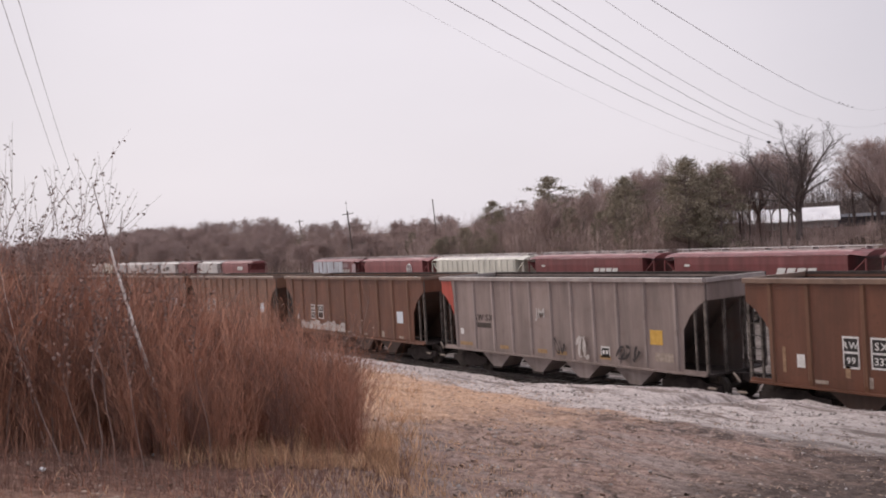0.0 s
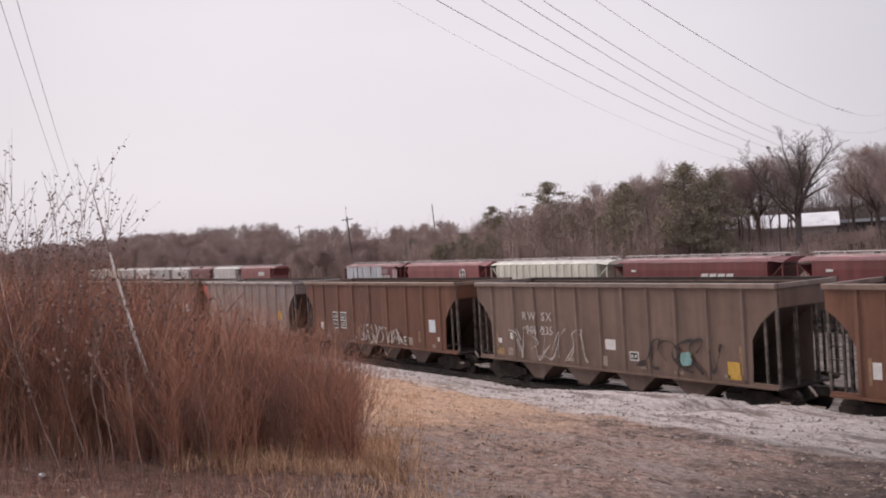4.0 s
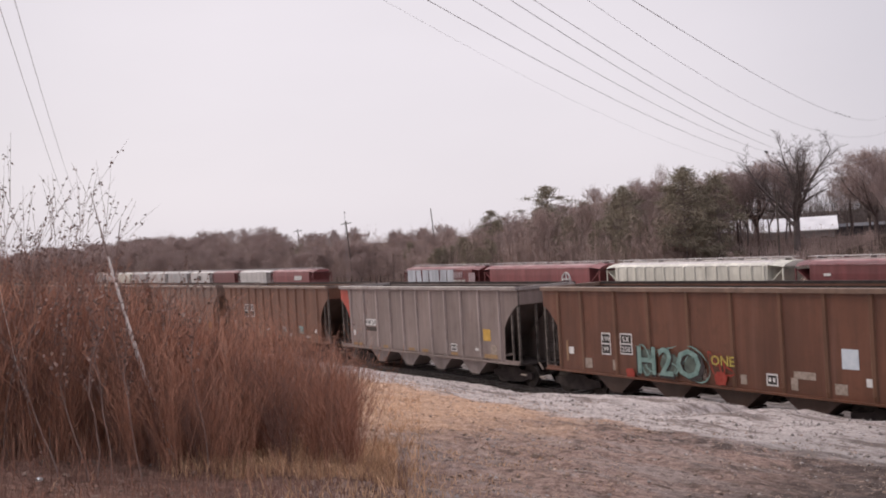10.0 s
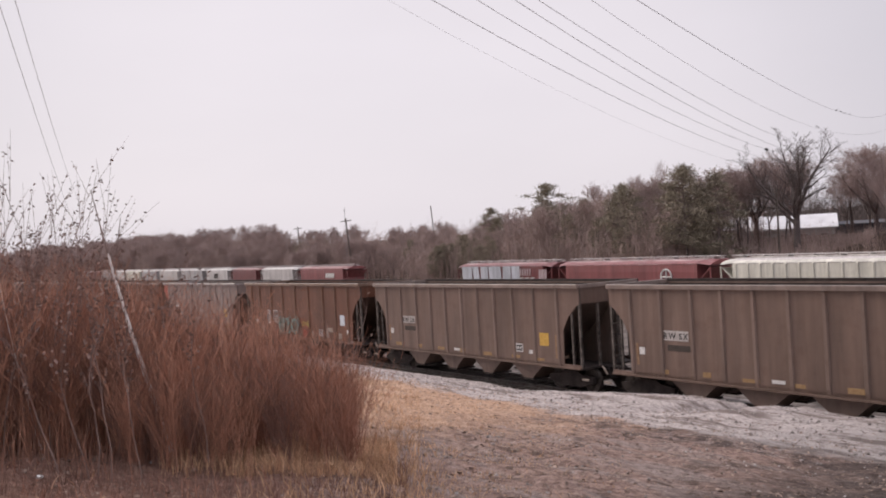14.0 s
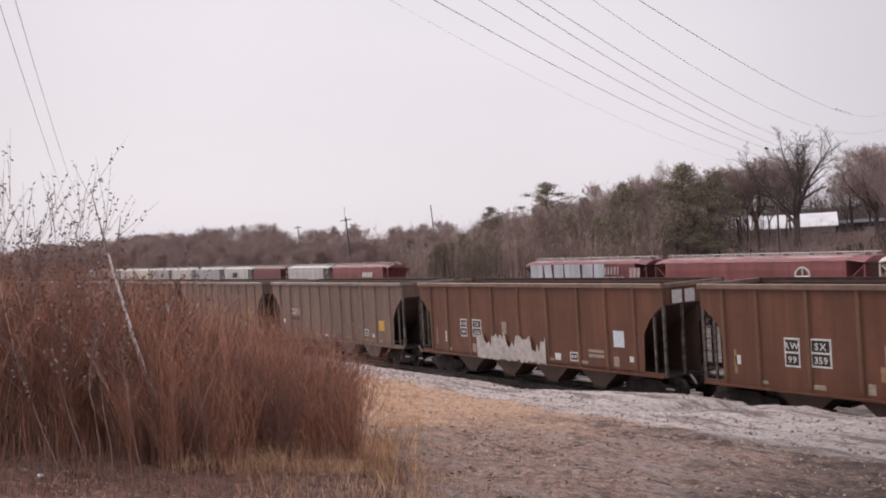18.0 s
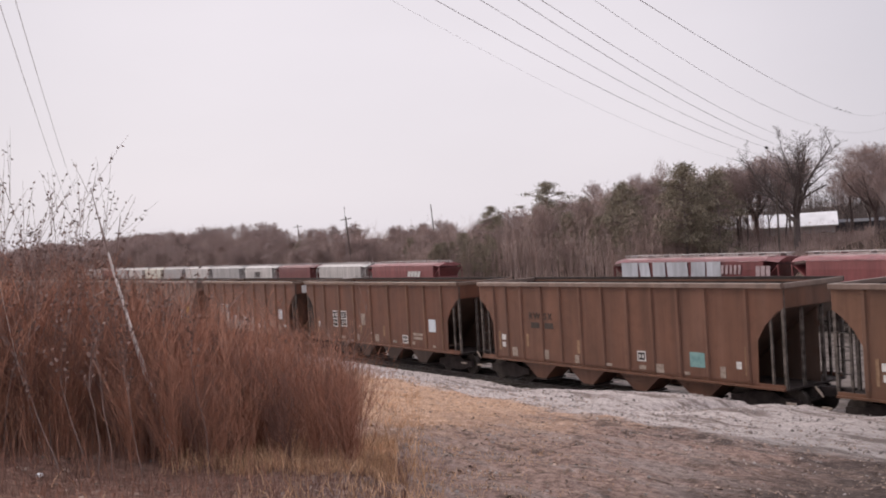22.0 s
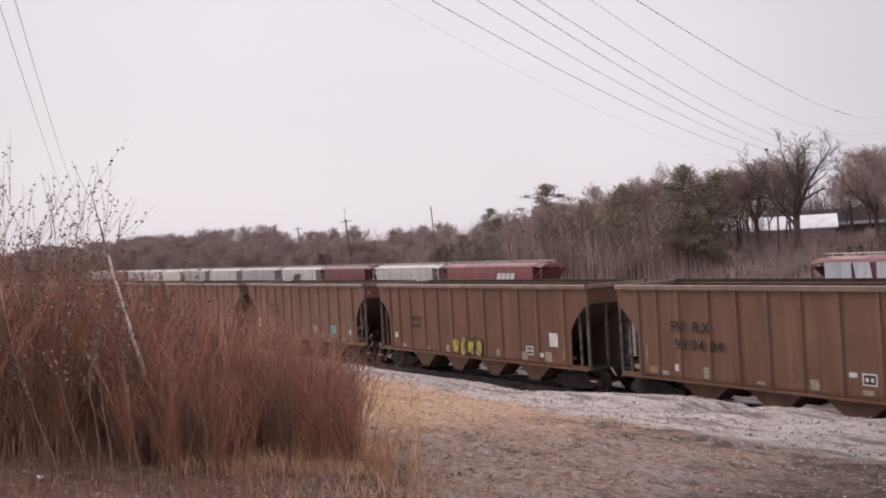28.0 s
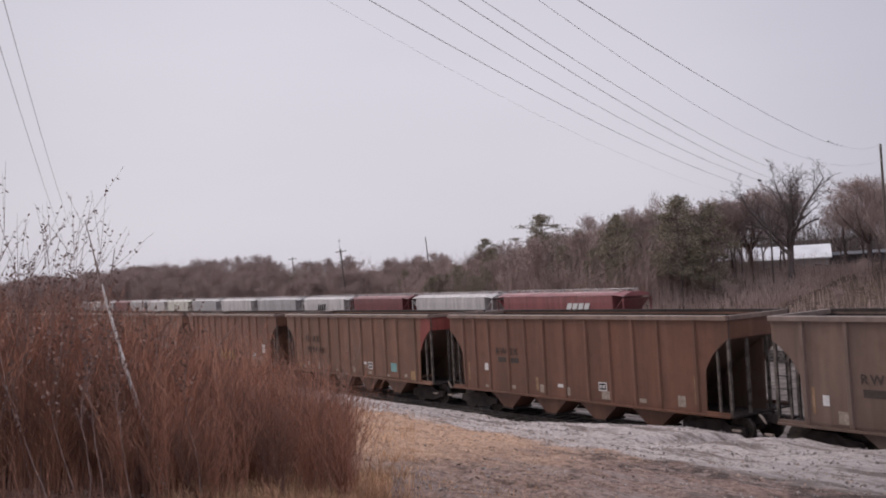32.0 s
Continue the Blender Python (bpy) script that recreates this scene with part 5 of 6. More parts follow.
def blades(spots, height, width, lean, seed, twigs=0, bushy=0.5, low=0.55, skew=1.0):
    """Thin stems or grass blades as narrow tapered strips with side twigs; spots: x, y and a height factor."""
    rng = np.random.default_rng(seed)
    x, y, hk = spots
    n = len(x)
    z = ground_z(x, y) - 0.02
    h = height * hk * (low + (1.12 - low) * rng.random(n) ** skew)
    a, b = rng.uniform(0, 6.283, n), rng.uniform(0, 6.283, n)
    off = np.stack([np.cos(a), np.sin(a), 0 * a], 1) * (lean * h * rng.uniform(0.05, 1, n))[:, None]
    side = np.stack([np.cos(b), np.sin(b), 0 * b], 1) * (width * rng.uniform(0.6, 1.3, n))[:, None]
    root = np.stack([x, y, z], 1)
    up = np.stack([0 * h, 0 * h, h], 1)
    mid, tip = root + off * 0.35 + up * 0.55, root + off + up
    vs = np.stack([root - side, root + side, mid + side * 0.75, mid - side * 0.75, tip], 1).reshape(-1, 3)
    k = np.arange(n)[:, None] * 5
    quads, tris = k + np.array([[0, 1, 2, 3]]), [k + np.array([[3, 2, 4]])]
    out, base = [vs], len(vs)
    for j in range(twigs):
        u = rng.uniform(0.3, 0.98, n)[:, None]
        p = root + off * u * u + up * u
        c = rng.uniform(0, 6.283, n)
        tl = (h * rng.uniform(0.10, 0.30, n) * (1.15 - u[:, 0] * 0.5))[:, None]
        e = p + np.stack([np.cos(c) * bushy, np.sin(c) * bushy, rng.uniform(0.35, 1.0, n)], 1) * tl
        w = np.stack([-side[:, 1], side[:, 0], 0 * c], 1) * 0.65
        out.append(np.stack([p - w, p + w, e], 1).reshape(-1, 3))
        tris.append(base + np.arange(n)[:, None] * 3 + np.array([[0, 1, 2]]))
        base += 3 * n
    sh = Shape()
    sh.v = np.concatenate(out).tolist()
    sh.f = quads.tolist() + np.concatenate(tris).tolist()
    return sh


def weed_fan(seed):
    """Arching stalks that spread from one root, each with side sprays."""
    rnd = random.Random(seed)
    sh = Shape()
    for i in range(15):
        a, lean = rnd.uniform(0, 6.283), rnd.uniform(0.05, 0.5)
        h = rnd.uniform(0.9, 1.75) * (1.1 - 0.4 * lean)
        root = Vector((rnd.gauss(0, 0.06), rnd.gauss(0, 0.06), 0))
        line = [root + Vector((math.cos(a) * lean * h * u ** 1.5, math.sin(a) * lean * h * u ** 1.5, h * u)) + Vector((rnd.gauss(0, 0.012), rnd.gauss(0, 0.012), 0)) for u in (0, 0.2, 0.4, 0.6, 0.8, 1)]
        sh.path(line, [0.0040, 0.0037, 0.0033, 0.0028, 0.0022, 0.0014], 3)
        for j in range(2, 6):
            for m in range(3):
                d = (line[j] - line[j - 1]).normalized() + Vector((rnd.gauss(0, 0.55), rnd.gauss(0, 0.55), rnd.uniform(0, 0.4)))
                p = line[j - 1].lerp(line[j], rnd.random())
                q = p + d.normalized() * h * rnd.uniform(0.1, 0.26)
                sh.tube(p, q, 0.0028, 0.0014, 3)
                for _ in range(2):
                    e = p.lerp(q, rnd.uniform(0.4, 1))
                    sh.tube(e, e + (d.normalized() + Vector((rnd.gauss(0, 0.6), rnd.gauss(0, 0.6), 0.3))).normalized() * 0.1, 0.0018, 0.001, 3)
    return sh.mesh("stalk_fan")


def weed_field():
    rng = np.random.default_rng(4)
    # tall weeds: thick along the foot of the bank, thinning out towards the open dirt
    n = 150000
    r = 6.7 + 37.3 * rng.random(n) ** 1.6
    a = rng.uniform(-0.25, 0.66, n)
    x, y = -r * np.cos(a), r * np.sin(a)
    clump = 0.5 + 0.5 * np.sin(x * 1.9 + 2 * np.sin(y * 1.3)) * np.sin(y * 2.3 + 1.7 * np.sin(x * 0.9))
    edge = np.clip((0.50 - a + 0.03 * np.sin(r * 1.7)) / 0.16, 0, 1)
    front = np.clip((r - np.interp(a, (0.26, 0.36), (9.7, 9.0)) - 0.35 * np.sin(a * 23)) / 1.5, 0, 1)
    keep = (rng.random(n) < np.where(a < 0.27, np.interp(r, (12, 15, 44), (1, 0.5, 0.6)), np.interp(r, (12, 14, 44), (1, 0.35, 0.3))) * np.interp(a, (0.24, 0.32, 0.40, 0.50), (1, 0.6, 0.42, 0.10)) * (0.10 + 0.9 * edge) * (0.15 + 0.85 * front) * (0.35 + 0.65 * clump)) & (y < 15.8) & ((edge > 0) | (rng.random(n) < 0.12))
    hk = np.interp(a, (-0.2, 0.20, 0.27, 0.34, 0.42, 0.48, 0.56), (1.06, 1.0, 0.84, 0.70, 0.62, 0.52, 0.3)) * (0.85 + 0.25 * clump) * np.interp(r + np.interp(a, (0.28, 0.36), (0, 0.5)), (6.7, 8, 9.5, 10.4, 11.4, 13, 44), (0.06, 0.1, 0.35, 0.75, 0.97, 1.0, 0.96))
    pick = np.flatnonzero(keep)[:17000]
    spots = x[pick], y[pick], hk[pick]
    tagged(part("tall_dry_weeds", blades(spots, 1.9, 0.0027, 0.5, 1, 11, 0.9, 0.32, 1.35), WEED), "dense reddish-brown dry weed stems on the bank", "weeds", kind="stuff")
    n = 3600
    r, a = rng.uniform(11.0, 17, n), rng.uniform(0.18, 0.49, n)
    hk = np.interp(a, (0.18, 0.27, 0.4, 0.46, 0.50), (1.08, 1.0, 0.92, 0.8, 0.6)) * np.interp(r, (11.5, 26), (0.95, 1.2))
    tagged(part("weed_wisps", blades((-r * np.cos(a), r * np.sin(a), hk), 2.0, 0.0021, 0.4, 14, 10, 0.8), WEED), "sparse thin weed stalks standing above the rest", "weeds", kind="stuff")
    n = 9000
    r, a = rng.uniform(9.3, 12.4, n), 0.30 + 0.25 * rng.random(n) ** 0.7
    hk = np.interp(a, (0.34, 0.42, 0.57), (0.8, 1.0, 0.55)) * rng.uniform(0.4, 1.1, n)
    tagged(part("straw_tufts", blades((-r * np.cos(a), r * np.sin(a), hk), 0.30, 0.0036, 0.7, 15, 3, 0.8), STRAW), "golden straw tufts at the foot of the weeds", "grass", kind="stuff")
    n = 10000
    r, a = rng.uniform(8.0, 11.0, n), rng.uniform(0.0, 0.56, n)
    hk = rng.uniform(0.3, 1.1, n) ** 2
    tagged(part("low_weeds", blades((-r * np.cos(a), r * np.sin(a), hk), 0.17, 0.0035, 0.9, 25, 5, 1.0), DARKWEED), "low reddish-brown weeds and dead stalks on the soil", "weeds", kind="stuff")
    # matted dry grass
    n = 160000
    x, y = rng.uniform(-32, -4.5, n), rng.uniform(-3, 16.6, n)
    d = np.hypot(x, y)
    a = np.arctan2(y, -x)
    dens = np.interp(a, (0.36, 0.56), (0.04, 1.0)) * np.where(a < 0.6, 1.0, np.clip((1.02 - a) / 0.42, 0, 1) ** 1.5 * 0.8) * (7.5 / np.maximum(d, 7.5)) ** 0.9 * (0.3 + 0.7 * (np.sin(x * 1.3 + 2 * np.sin(y * 0.8)) * np.sin(y * 1.7) > -0.25))
    pick = np.flatnonzero((rng.random(n) < dens) & (d > 6.2))[:42000]
    rim = (a > 0.33) & (a < 0.60) & (d < 13) & (rng.random(n) < 0.35)
    hk = np.where(rim[pick], 1.0, 0.55) * np.where(a[pick] < 0.58, 1.0, np.clip((0.95 - a[pick]) / 0.6, 0.2, 0.5))
    fans = [weed_fan(60 + i) for i in range(5)]
    rnd = random.Random(17)
    for i in range(180):
        b = 0.05 + 0.46 * rnd.random() ** 0.8
        q = rnd.uniform(9.7, 14.5) if b > 0.3 else rnd.uniform(9.9, 12.4)
        low = 1.0
        if i >= 160:
            b, q, low = rnd.uniform(0.27, 0.37), rnd.uniform(9.5, 10.2), 0.68
        sx, sy = -q * math.cos(b), q * math.sin(b)
        k = low * rnd.uniform(0.8, 1.1) * float(np.interp(b, (0.05, 0.3, 0.42, 0.55), (1.1, 1.0, 0.86, 0.68)))
        t = thing("weed_clump", Matrix.Translation((sx, sy, gz(sx, sy) - 0.03)), "fan of branching dry reddish-brown weed stalks", "weed", "weed clumps on the bank")
        m = Matrix.Rotation(rnd.uniform(0, 6), 4, "Z") @ Matrix.Diagonal((k, k, k, 1))
        tagged(part("stalk_fan", fans[i % 5], DARKWEED if i % 3 == 0 else WEED, t, at=m), kind="stuff")
    tagged(part("dry_grass", blades((x[pick], y[pick], hk), 0.27, 0.005, 0.9, 2), STRAW), "tan dry grass matted on the bank", "grass", kind="stuff")


weed_field()


def sapling(x, y, base_lean, length, pale, seed, label, leaves=40, r=0.022, start=4, wobble=0.07, taper=0.85):
    """A thin leaning sapling with branchlets that still hold withered leaves."""
    rnd = random.Random(seed)
    z = gz(x, y)
    t = thing("sapling", Matrix.Translation((x, y, z - 0.05)), label, "sapling", "saplings among the weeds")
    stem, tw, lf = Shape(), Shape(), Shape()
    p, d = Vector((0, 0, 0)), Vector((*base_lean, 1)).normalized()
    n = 10
    line = [p]
    for i in range(n):
        d2 = (d + Vector((rnd.gauss(0, wobble), rnd.gauss(0, wobble), 0.4 * wobble))).normalized()
        q = p + d2 * length / n
        line.append(q)
        if i >= start:
            for j in range(2):
                s = (d2 + Vector((rnd.gauss(0, 0.45), rnd.gauss(0, 0.45), rnd.uniform(0.1, 0.6)))).normalized()
                e = q + s * length * rnd.uniform(0.12, 0.3)
                tw.tube(q, e, r * 0.3, r * 0.12, 3)
                for m in range(max(1, leaves // 14)):
                    c = q.lerp(e, rnd.uniform(0.3, 1.0))
                    a = Vector((rnd.gauss(0, 1), rnd.gauss(0, 1), rnd.gauss(-0.2, 1))).normalized() * 0.042
                    b = a.orthogonal().normalized() * 0.012
                    lf.add([c, c + a * 0.5 + b, c + a, c + a * 0.5 - b], [(0, 1, 2, 3)])
        p, d = q, d2
    stem.path(line, [r * (1 - taper * i / n) for i in range(n + 1)], 6)
    part("stem", stem, BIRCH if pale else SAPWOOD, t, "pale peeling bark" if pale else "")
    tagged(part("twig_spray", tw, SAPWOOD, t), kind="stuff")
    tagged(part("foliage", lf, LEAF, t), kind="stuff")
    return t


def saplings():
    rnd = random.Random(9)
    for i in range(26):
        a = 0.06 + 0.30 * (i + rnd.random()) / 26
        r = rnd.uniform(8.8, 12)
        x, y = -r * math.cos(a), r * math.sin(a)
        sapling(x, y, (rnd.gauss(0.02, 0.10), rnd.gauss(0.02, 0.10)), rnd.uniform(1.9, 2.4) * (1.04 if a < 0.2 else 0.8), False, 100 + i, "thin bare sapling with withered leaves among weeds", 84, 0.008, 4, 0.11)
    for i, (x, y, lx, ly, n) in enumerate(((-10.39, 1.43, 0.12, 0.50, 2.95), (-10.34, 1.6, 0.13, 0.52, 2.6), (-10.45, 1.2, 0.22, 0.86, 2.75), (-10.37, 1.48, 0.07, 0.28, 2.3), (-10.56, 0.8, 0.18, 0.75, 2.7), (-10.3, 1.74, 0.01, 0.10, 2.15), (-10.9, 1.2, 0.05, 0.35, 2.4), (-10.86, 2.05, 0.24, 0.31, 2.76), (-12.12, 1.82, 0.67, 0.67, 2.63), (-10.55, 1.56, 0.14, 0.1, 2.73), (-10.98, 2.47, 0.21, 0.16, 2.68), (-10.84, 1.31, 0.24, 0.32, 2.66), (-11.23, 1.66, 0.23, 0.35, 2.71), (-11.41, 2.33, 0.2, 0.12, 2.55), (-11.1, 2.12, 0.16, 0.06, 2.58))):
        sapling(x, y, (lx, ly), n, False, 160 + i, "slender leaning sapling with a few withered leaves", 42, 0.009, 5, 0.06)
    for i, (x, y, lx, ly, n) in enumerate(((-10.33, 5.29, 0.16, 0.29, 1.87), (-9.9, 4.8, 0.1, 0.19, 1.54), (-9.49, 4.72, 0.14, 0.27, 1.47), (-10.03, 5.43, 0.14, 0.24, 1.35))):
        sapling(x, y, (lx, ly), n, False, 190 + i, "thin dark sapling at the edge of the weeds", 14, 0.010, 4, 0.05)
    sapling(-9.72, 3.20, (-0.078, -0.275), 2.36, True, 77, "dead leaning sapling with pale peeling bark", 60, 0.036, 8, 0.012, 0.62)
    sapling(-10.2, 1.98, (-0.10, -0.18), 1.95, True, 78, "dead leaning sapling with pale peeling bark", 10, 0.010, 9, 0.03)


saplings()


# ---------------------------------------------------------------- overhead cables and poles
def broken_stalk():
    """A dead branching stalk snapped over above the weeds."""
    x, y = -12.3, 4.5
    t = thing("broken_stalk", Matrix.Translation((x, y, gz(x, y) - 0.05)), "dead pale stalk snapped over among the weeds", "stalk")
    part("stem", Shape().path([(0, 0, 0), (0.06, 0.06, 0.7), (0.18, 0.2, 1.55), (0.24, 0.36, 1.72), (0.31, 0.52, 1.90)], [0.014, 0.012, 0.011, 0.011, 0.007], 5), SAPWOOD, t)
    part("side_branch", Shape().path([(0.18, 0.2, 1.55), (0.12, 0.0, 1.60), (0.06, -0.22, 1.72)], [0.008, 0.007, 0.004], 5), SAPWOOD, t)
    part("side_branch", Shape().path([(0.1, 0.1, 1.0), (0.16, 0.3, 1.25), (0.2, 0.55, 1.3)], [0.007, 0.006, 0.004], 5), SAPWOOD, t)


broken_stalk()


def cable(a, b, sag, label, r=0.011, reach=1.25):
    sh = Shape()
    a, b = Vector(a), Vector(b)
    n = 44
    pts = []
    for i in range(n + 1):
        u = reach * i / n
        p = a.lerp(b, u)
        p.z -= 4 * sag * u * (1 - u)
        pts.append(p)
    sh.path(pts, [r] * len(pts))
    ob = part("overhead_cable", sh, WIRE)
    return tagged(ob, label, "cable", "overhead cables")


def cables():
    lab = "thin grey overhead cable strung to a utility pole"
    cable((-43.65, 80.42, 15.46), (-9.43, 9.63, 9.69), 1.13, lab, 0.006)
    cable((-43.78, 80.5, 14.06), (-18.26, 17.07, 13.05), 2.02, lab, 0.0065)
    cable((-43.87, 80.56, 12.96), (-13.32, 11.01, 10.94), 2.14, lab, 0.0065)
    cable((-43.89, 80.57, 12.66), (-13.59, 10.66, 10.97), 2.4, lab, 0.007)
    cable((-43.92, 80.58, 12.35), (-17.14, 12.29, 12.15), 2.59, lab, 0.0075)
    cable((-43.95, 80.6, 11.95), (-14.54, 9.28, 11.06), 2.52, lab, 0.007)
    cable((-44.01, 80.62, 11.14), (-21.59, 12.4, 13.39), 3.02, lab, 0.003)
    cable((-116.53, 28.61, 7.74), (-28.59, 5.09, 13.44), 0.6, lab, 0.009, 1.35)
    cable((-116.32, 28.81, 12.22), (-28.47, 5.48, 13.61), 1.0, lab, 0.009, 1.35)


cables()


def bird(u, facing, size):
    """A small dark bird perched on the first cable."""
    a, b = Vector((-43.65, 80.42, 15.46)), Vector((-9.43, 9.63, 9.69))
    p = a.lerp(b, u)
    p.z -= 4 * 1.13 * u * (1 - u)
    t = thing("bird", Matrix.Translation((p.x, p.y, p.z + 0.004)) @ pose(0, 0, 0, 0, 0, facing) @ Matrix.Scale(size, 4), "small dark bird perched on an overhead cable", "bird", "birds on the cable")
    part("body", Shape().path([(-0.12, 0, 0.06), (-0.09, 0, 0.075), (-0.02, 0, 0.10), (0.05, 0, 0.13), (0.085, 0, 0.16)], [0.012, 0.035, 0.052, 0.045, 0.02], 8), BIRDFEATHER, t)
    part("head", Shape().path([(0.055, 0, 0.155), (0.075, 0, 0.175), (0.10, 0, 0.185), (0.118, 0, 0.186)], [0.015, 0.033, 0.03, 0.008], 8), BIRDFEATHER, t)
    part("tail", Shape().prism([(-0.22, 0.01), (-0.10, 0.05), (-0.10, 0.07), (-0.22, 0.03)][::-1], -0.018, 0.018), BIRDFEATHER, t)
    part("beak", Shape().tube((0.115, 0, 0.186), (0.142, 0, 0.18), 0.008, 0.001, 5), BLACK, t)
    for w in (-0.02, 0.02):
        part("leg", Shape().tube((0.0, w, 0.0), (0.0, w, 0.07), 0.004, 0.006, 4), BLACK, t)


def splice_case():
    """A dark splice case clamped on one cable."""
    a, b, u = Vector((-43.92, 80.58, 12.35)), Vector((-17.14, 12.29, 12.15)), 0.5975
    p = a.lerp(b, u)
    p.z -= 4 * 2.59 * u * (1 - u)
    d = (b - a).normalized() * 0.22
    t = thing("splice_case", Matrix.Translation(p), "dark splice case clamped on an overhead cable", "splice case")
    part("body", Shape().path([-d, -d * 0.8, d * 0.8, d], [0.02, 0.06, 0.06, 0.02], 8), BLACK, t)
    for k in (-0.5, 0.5):
        part("clamp", Shape().path([d * (k - 0.06), d * (k + 0.06)], [0.068, 0.068], 8), POST, t)


splice_case()

for bird_u, bird_turn, bird_size in ((0.580, 20, 0.42), (0.557, 205, 0.4), (0.528, 15, 0.36), (0.498, 190, 0.36)):
    bird(bird_u, bird_turn, bird_size)


def utility_pole(x, y, top, label, arms=1, lean=0.0, r=0.14, turn=30):
    z = gz(x, y)
    t = thing("utility_pole", pose(x, y, z - 0.3, 0, lean, turn), label, "utility pole", "utility poles")
    h = top - z + 0.3
    part("pole", Shape().tube((0, 0, 0), (0, 0, h), r, r * 0.72, 10, True), WOOD, t)
    for i in range(arms):
        a = part("crossarm", Shape().box(-1.1, 1.1, -0.06, 0.06, h - 0.55 - i * 1.2, h - 0.42 - i * 1.2), WOOD, t)
        for s in (-0.95, -0.4, 0.4, 0.95):
            part("insulator", Shape().tube((s, 0, h - 0.42 - i * 1.2), (s, 0, h - 0.26 - i * 1.2), 0.05, 0.03, 6, True), WHITE, a)
    return t


def poles():
    lab = "weathered wooden utility pole with a crossarm"
    utility_pole(-43.75, 80.6, 15.5, lab, 2, turn=118)
    utility_pole(-141.5, 80, 11.6, lab, 1, -4.5, 0.16)
    utility_pole(-132.5, 92, 12.9, lab, 0, -4, 0.12)
    utility_pole(-62.2, 90, 10.1, lab, 0, 0, 0.12)
    utility_pole(-190, 94, 12.0, lab, 1, -3)
    utility_pole(-250, 96, 12.0, lab, 1)
    m = thing("radio_mast", pose(-143.4, 80, gz(-143.4, 80) - 0.2), "thin grey steel mast beside a utility pole", "mast")
    part("tube", Shape().tube((0, 0, 0), (0, 0, 13.7 - gz(-143.4, 80)), 0.06, 0.035, 6, True), WIRE, m)
    part("aerial", Shape().box(-0.35, 0.35, -0.03, 0.03, 13.2 - gz(-143.4, 80), 13.28 - gz(-143.4, 80)), WIRE, m)


poles()


def house(x, y, z, w, d, wall, roof_h, label, roof, turn=0.0, windows=4, wall_mat=None):
    wall_mat = wall_mat or SIDING
    t = thing("house", pose(x, y, z, 0, 0, turn), label, "house", "houses behind the trees")
    part("wall", Shape().box(-w / 2, w / 2, -d / 2, d / 2, -1.5, wall), wall_mat, t)
    part("roof", Shape().beam([(-d / 2 - 0.4, wall - 0.05), (d / 2 + 0.4, wall - 0.05), (d / 2 + 0.4, wall + 0.1), (0, wall + roof_h), (-d / 2 - 0.4, wall + 0.1)], -w / 2 - 0.4, w / 2 + 0.4), roof, t)
    for i in range(windows):
        cx = -w / 2 + w * (i + 0.5) / windows
        f = part("window", Shape().box(cx - 0.55, cx + 0.55, -d / 2 - 0.05, -d / 2 - 0.005, wall - 1.9, wall - 0.7), WHITE, t)
        part("pane", Shape().box(cx - 0.47, cx + 0.47, -d / 2 - 0.06, -d / 2 - 0.052, wall - 1.82, wall - 0.78), SHADE, f)
    return t


house(-76.0, 113, 3.4, 11.0, 7.0, 1.9, 1.9, "low pale house with a white metal roof behind trees", ROOFW, 33)
house(-87.0, 114, 3.2, 8.5, 7.0, 2.4, 1.8, "pale house with a white metal roof behind trees", ROOFW, 36)
house(-67.5, 119, 3.4, 15.0, 6.0, 2.1, 0.5, "long low shed with a dark roof", SLATE, 28, 0, SLATE)


def brush():
    rng = np.random.default_rng(6)
    n = 15000
    x = -28 - 420 * rng.random(n) ** 1.5
    y = rng.uniform(69, 104, n)
    hk = 0.7 + 0.6 * rng.random(n)
    tagged(part("undergrowth", blades((x, y, hk), 2.2, 0.022, 0.4, 6, 6, 0.8), BRUSH), "tangled brown undergrowth below the trees", "undergrowth", kind="stuff")
    n = 32000
    x = -56 - 560 * rng.random(n) ** 1.55
    y = rng.uniform(79, 99, n)
    top = np.interp(x, WOOD_X, WOOD_H)
    hk = top / 7.4 * (0.66 + 0.42 * rng.random(n)) * (0.94 + 0.14 * np.sin(x * 0.41) * np.sin(x * 0.153 + 1))
    tagged(part("thicket", blades((x, y, hk), 7.4, 0.03, 0.2, 7, 12, 0.6), BRUSH), "thicket of thin leafless brown saplings", "thicket", kind="stuff")
    n = 5000
    x, y = rng.uniform(-150, -30, n), rng.uniform(122, 150, n)
    tagged(part("thicket", blades((x, y, 0.8 + 0.4 * rng.random(n)), 6.5, 0.035, 0.2, 8, 10, 0.6), OAKBARK), "thicket of thin leafless brown saplings behind houses", "thicket", kind="stuff")


brush()


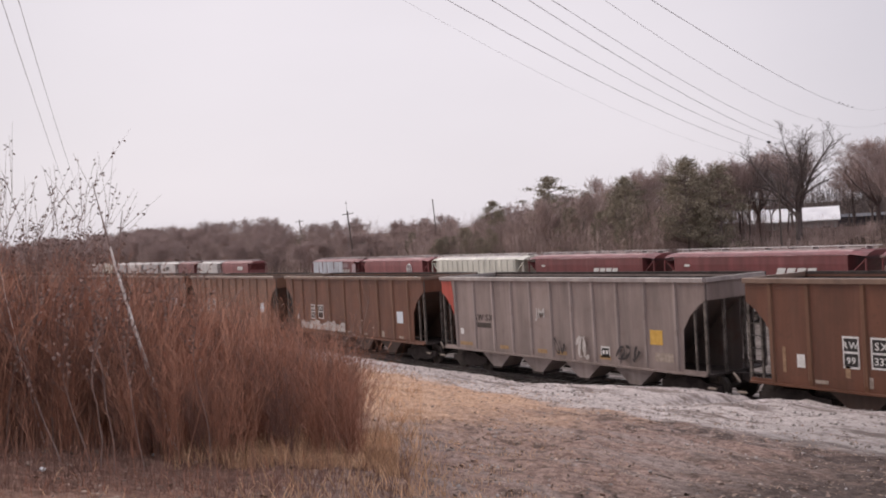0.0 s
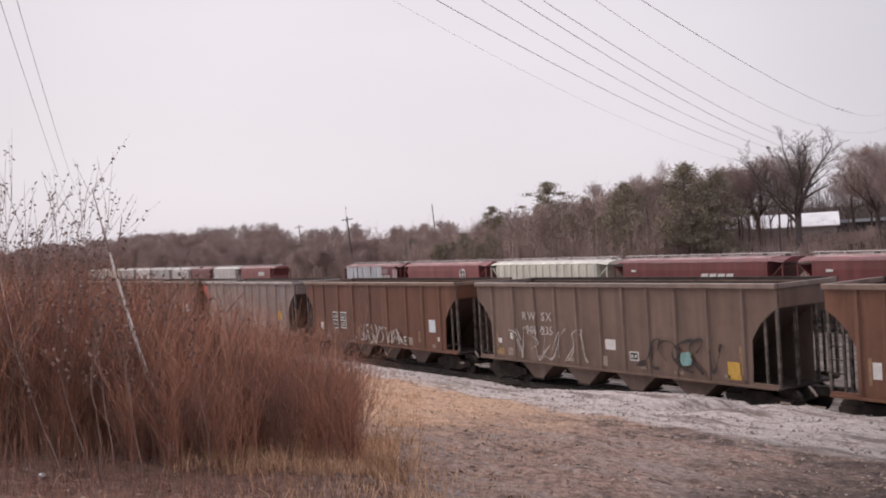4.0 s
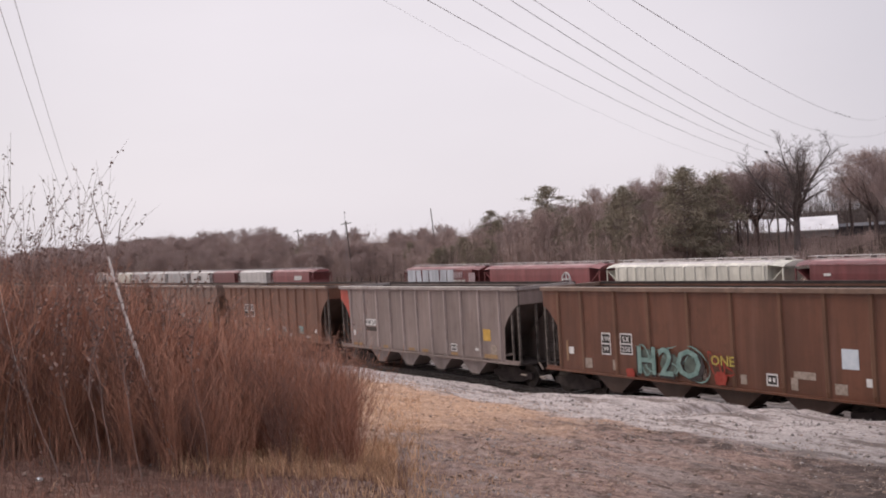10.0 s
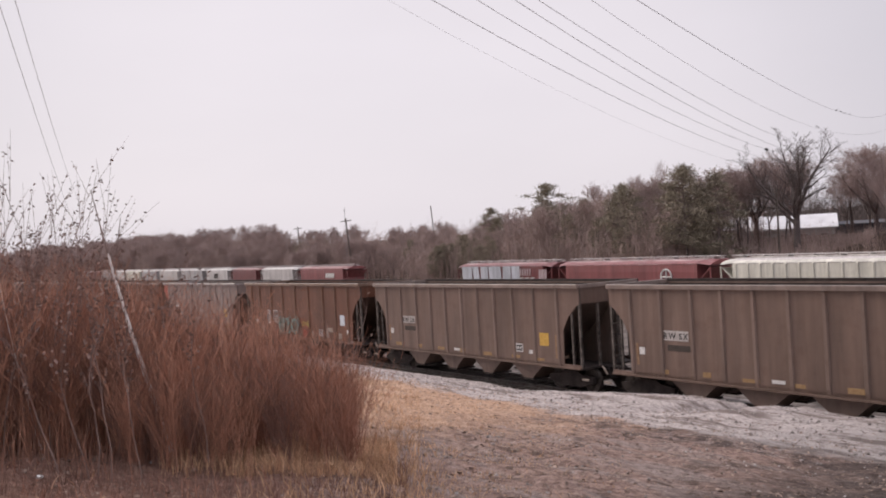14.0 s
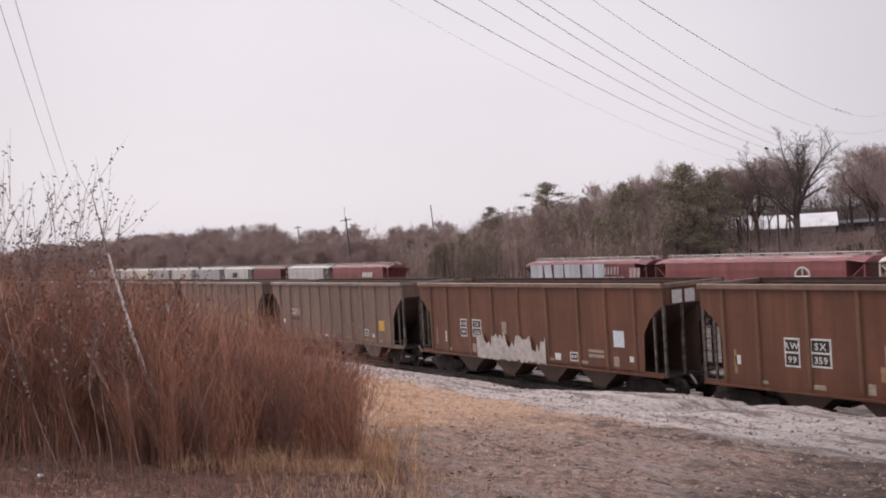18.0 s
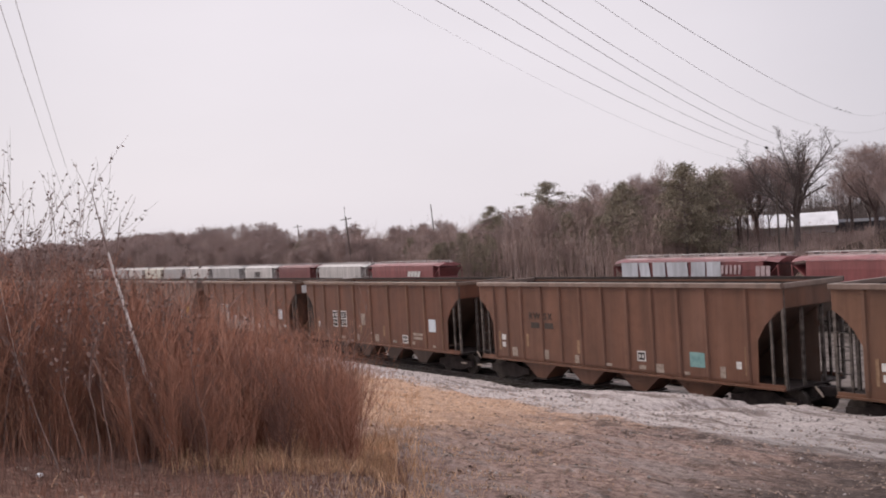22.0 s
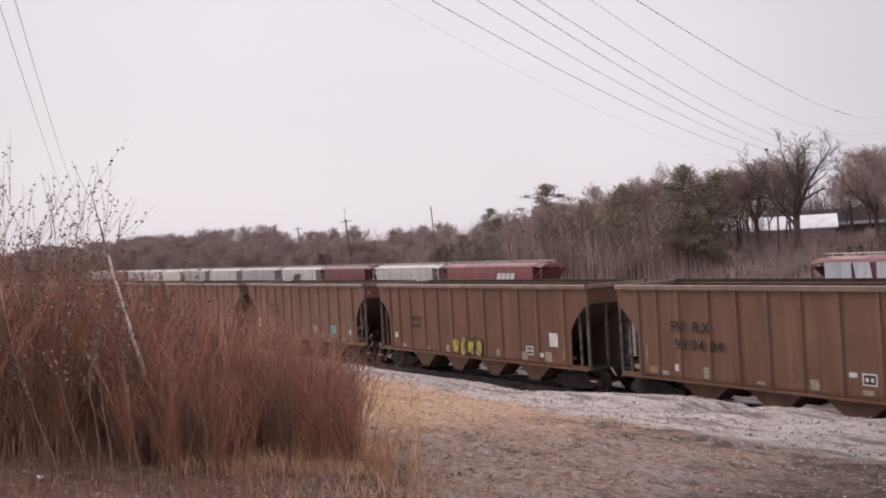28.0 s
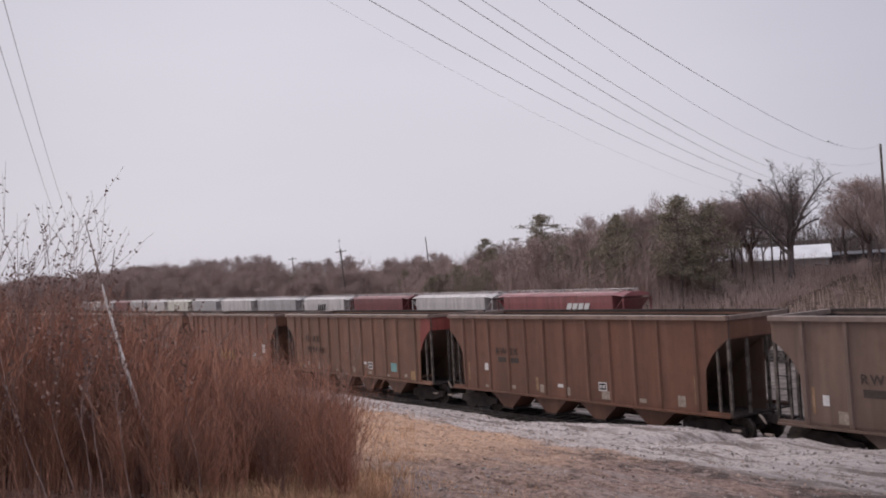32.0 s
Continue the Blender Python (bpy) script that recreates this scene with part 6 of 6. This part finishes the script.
def stones():
    rng = np.random.default_rng(12)
    sh = Shape()
    for i in range(11000):
        while True:
            x, y = rng.uniform(-34, -1), rng.uniform(2.5, 22.6)
            if math.hypot(x, y) > 6 and ((y > 16 and rng.random() < 0.8) or rng.random() < (0.6 if x > -0.9 * y - 4 else 0.12)):
                break
        r = 0.008 + (0.055 if y > 15.5 else 0.03) * rng.random() ** 5
        z = gz(x, y)
        c = np.array((x, y, z + r * 0.25))
        v = [(1, 0, 0), (-1, 0, 0), (0, 1, 0), (0, -1, 0), (0, 0, 0.7), (0, 0, -0.7)]
        sh.add([tuple(c + np.array(p) * r * rng.uniform(0.6, 1.3, 3)) for p in v], [(0, 2, 4), (2, 1, 4), (1, 3, 4), (3, 0, 4), (2, 0, 5), (1, 2, 5), (3, 1, 5), (0, 3, 5)])
    tagged(part("loose_stones", sh, STONE), "small pale stones scattered over dirt and gravel", "stones", kind="stuff")
    n = 64000
    x, y = rng.uniform(-30, -1.5, n), rng.uniform(1.5, 18.5, n)
    d = np.hypot(x, y)
    keep = np.flatnonzero((d > 6) & (rng.random(n) < (8 / d) ** 0.8))
    x, y = x[keep], y[keep]
    m = len(keep)
    c = np.stack([x, y, ground_z(x, y) + 0.012], 1)
    a, w = rng.uniform(0, 6.283, m), 0.012 + 0.042 * rng.random(m) ** 3
    u = np.stack([np.cos(a), np.sin(a), rng.normal(0, 0.3, m)], 1) * w[:, None]
    v = np.stack([-np.sin(a), np.cos(a), rng.normal(0, 0.3, m)], 1) * (w * rng.uniform(0.2, 0.7, m))[:, None]
    chips = Shape()
    chips.v = np.stack([c - u, c - v, c + u, c + v], 1).reshape(-1, 3).tolist()
    chips.f = np.arange(4 * m).reshape(-1, 4).tolist()
    tagged(part("leaf_litter", chips, CHIP), "dead leaves and chips strewn over the dirt", "leaf litter", kind="stuff")
    pile = Shape()
    for i in range(90):
        b, q = rng.uniform(0, 6.283), rng.random() ** 0.5
        p = np.array((-50.2 + 1.6 * q * math.cos(b), 19.2 + 0.9 * q * math.sin(b)))
        k = rng.uniform(0.08, 0.22)
        z = gz(*p) + 0.45 * (1 - q)
        pile.add([tuple(np.array((p[0], p[1], z)) + np.array(e) * k * rng.uniform(0.6, 1.3, 3)) for e in ((1, 0, 0), (-1, 0, 0), (0, 1, 0), (0, -1, 0), (0, 0, 0.8), (0, 0, -0.8))],
                 [(0, 2, 4), (2, 1, 4), (1, 3, 4), (3, 0, 4), (2, 0, 5), (1, 2, 5), (3, 1, 5), (0, 3, 5)])
    tagged(part("rubble_heap", pile, STONE), "heap of pale broken stones beside the track", "rubble", kind="stuff")
    l = Shape().box(-0.05, 0.05, -0.035, 0.035, 0, 0.03)
    x, y = -8.72, 1.64
    tagged(part("litter", l, LITTER, at=pose(x, y, gz(x, y), 8, 5, 30) @ Matrix.Scale(0.6, 4)), "scrap of white litter on the ground", "litter")


stones()


# ---------------------------------------------------------------- what moves
def motions():
    for k, car in CARS.items():
        x = TRAIN_X + PITCH * k + H
        walk(car, [(2.0 * i, pose(x - s, NEAR_Y, 0)) for i, s in enumerate(RUN)])
    # wheels of the wagons that pass the camera roll with the train
    t = np.arange(0, 32.01, 2 / 30)
    knots = np.array(RUN)
    i = np.clip((t // 2).astype(int), 0, len(knots) - 2)
    u = (t - 2 * i) / 2
    rolled = knots[i] * (1 - u) + knots[i + 1] * u
    for wheel, x, k in WHEELS:
        if 0 <= k <= 17:
            walk(wheel, [(a, pose(x, 0, 0.455, 0, -math.degrees(b / 0.455), 0)) for a, b in zip(t, rolled)])
    turn = math.degrees(math.atan(FAR_SLOPE))
    for car, x in FARCARS:
        walk(car, [(2.0 * i, pose(x + s, FAR_A + FAR_SLOPE * (x + s + 60), FAR_Z, 0, 0, turn)) for i, s in enumerate(FAR_RUN)])


motions()
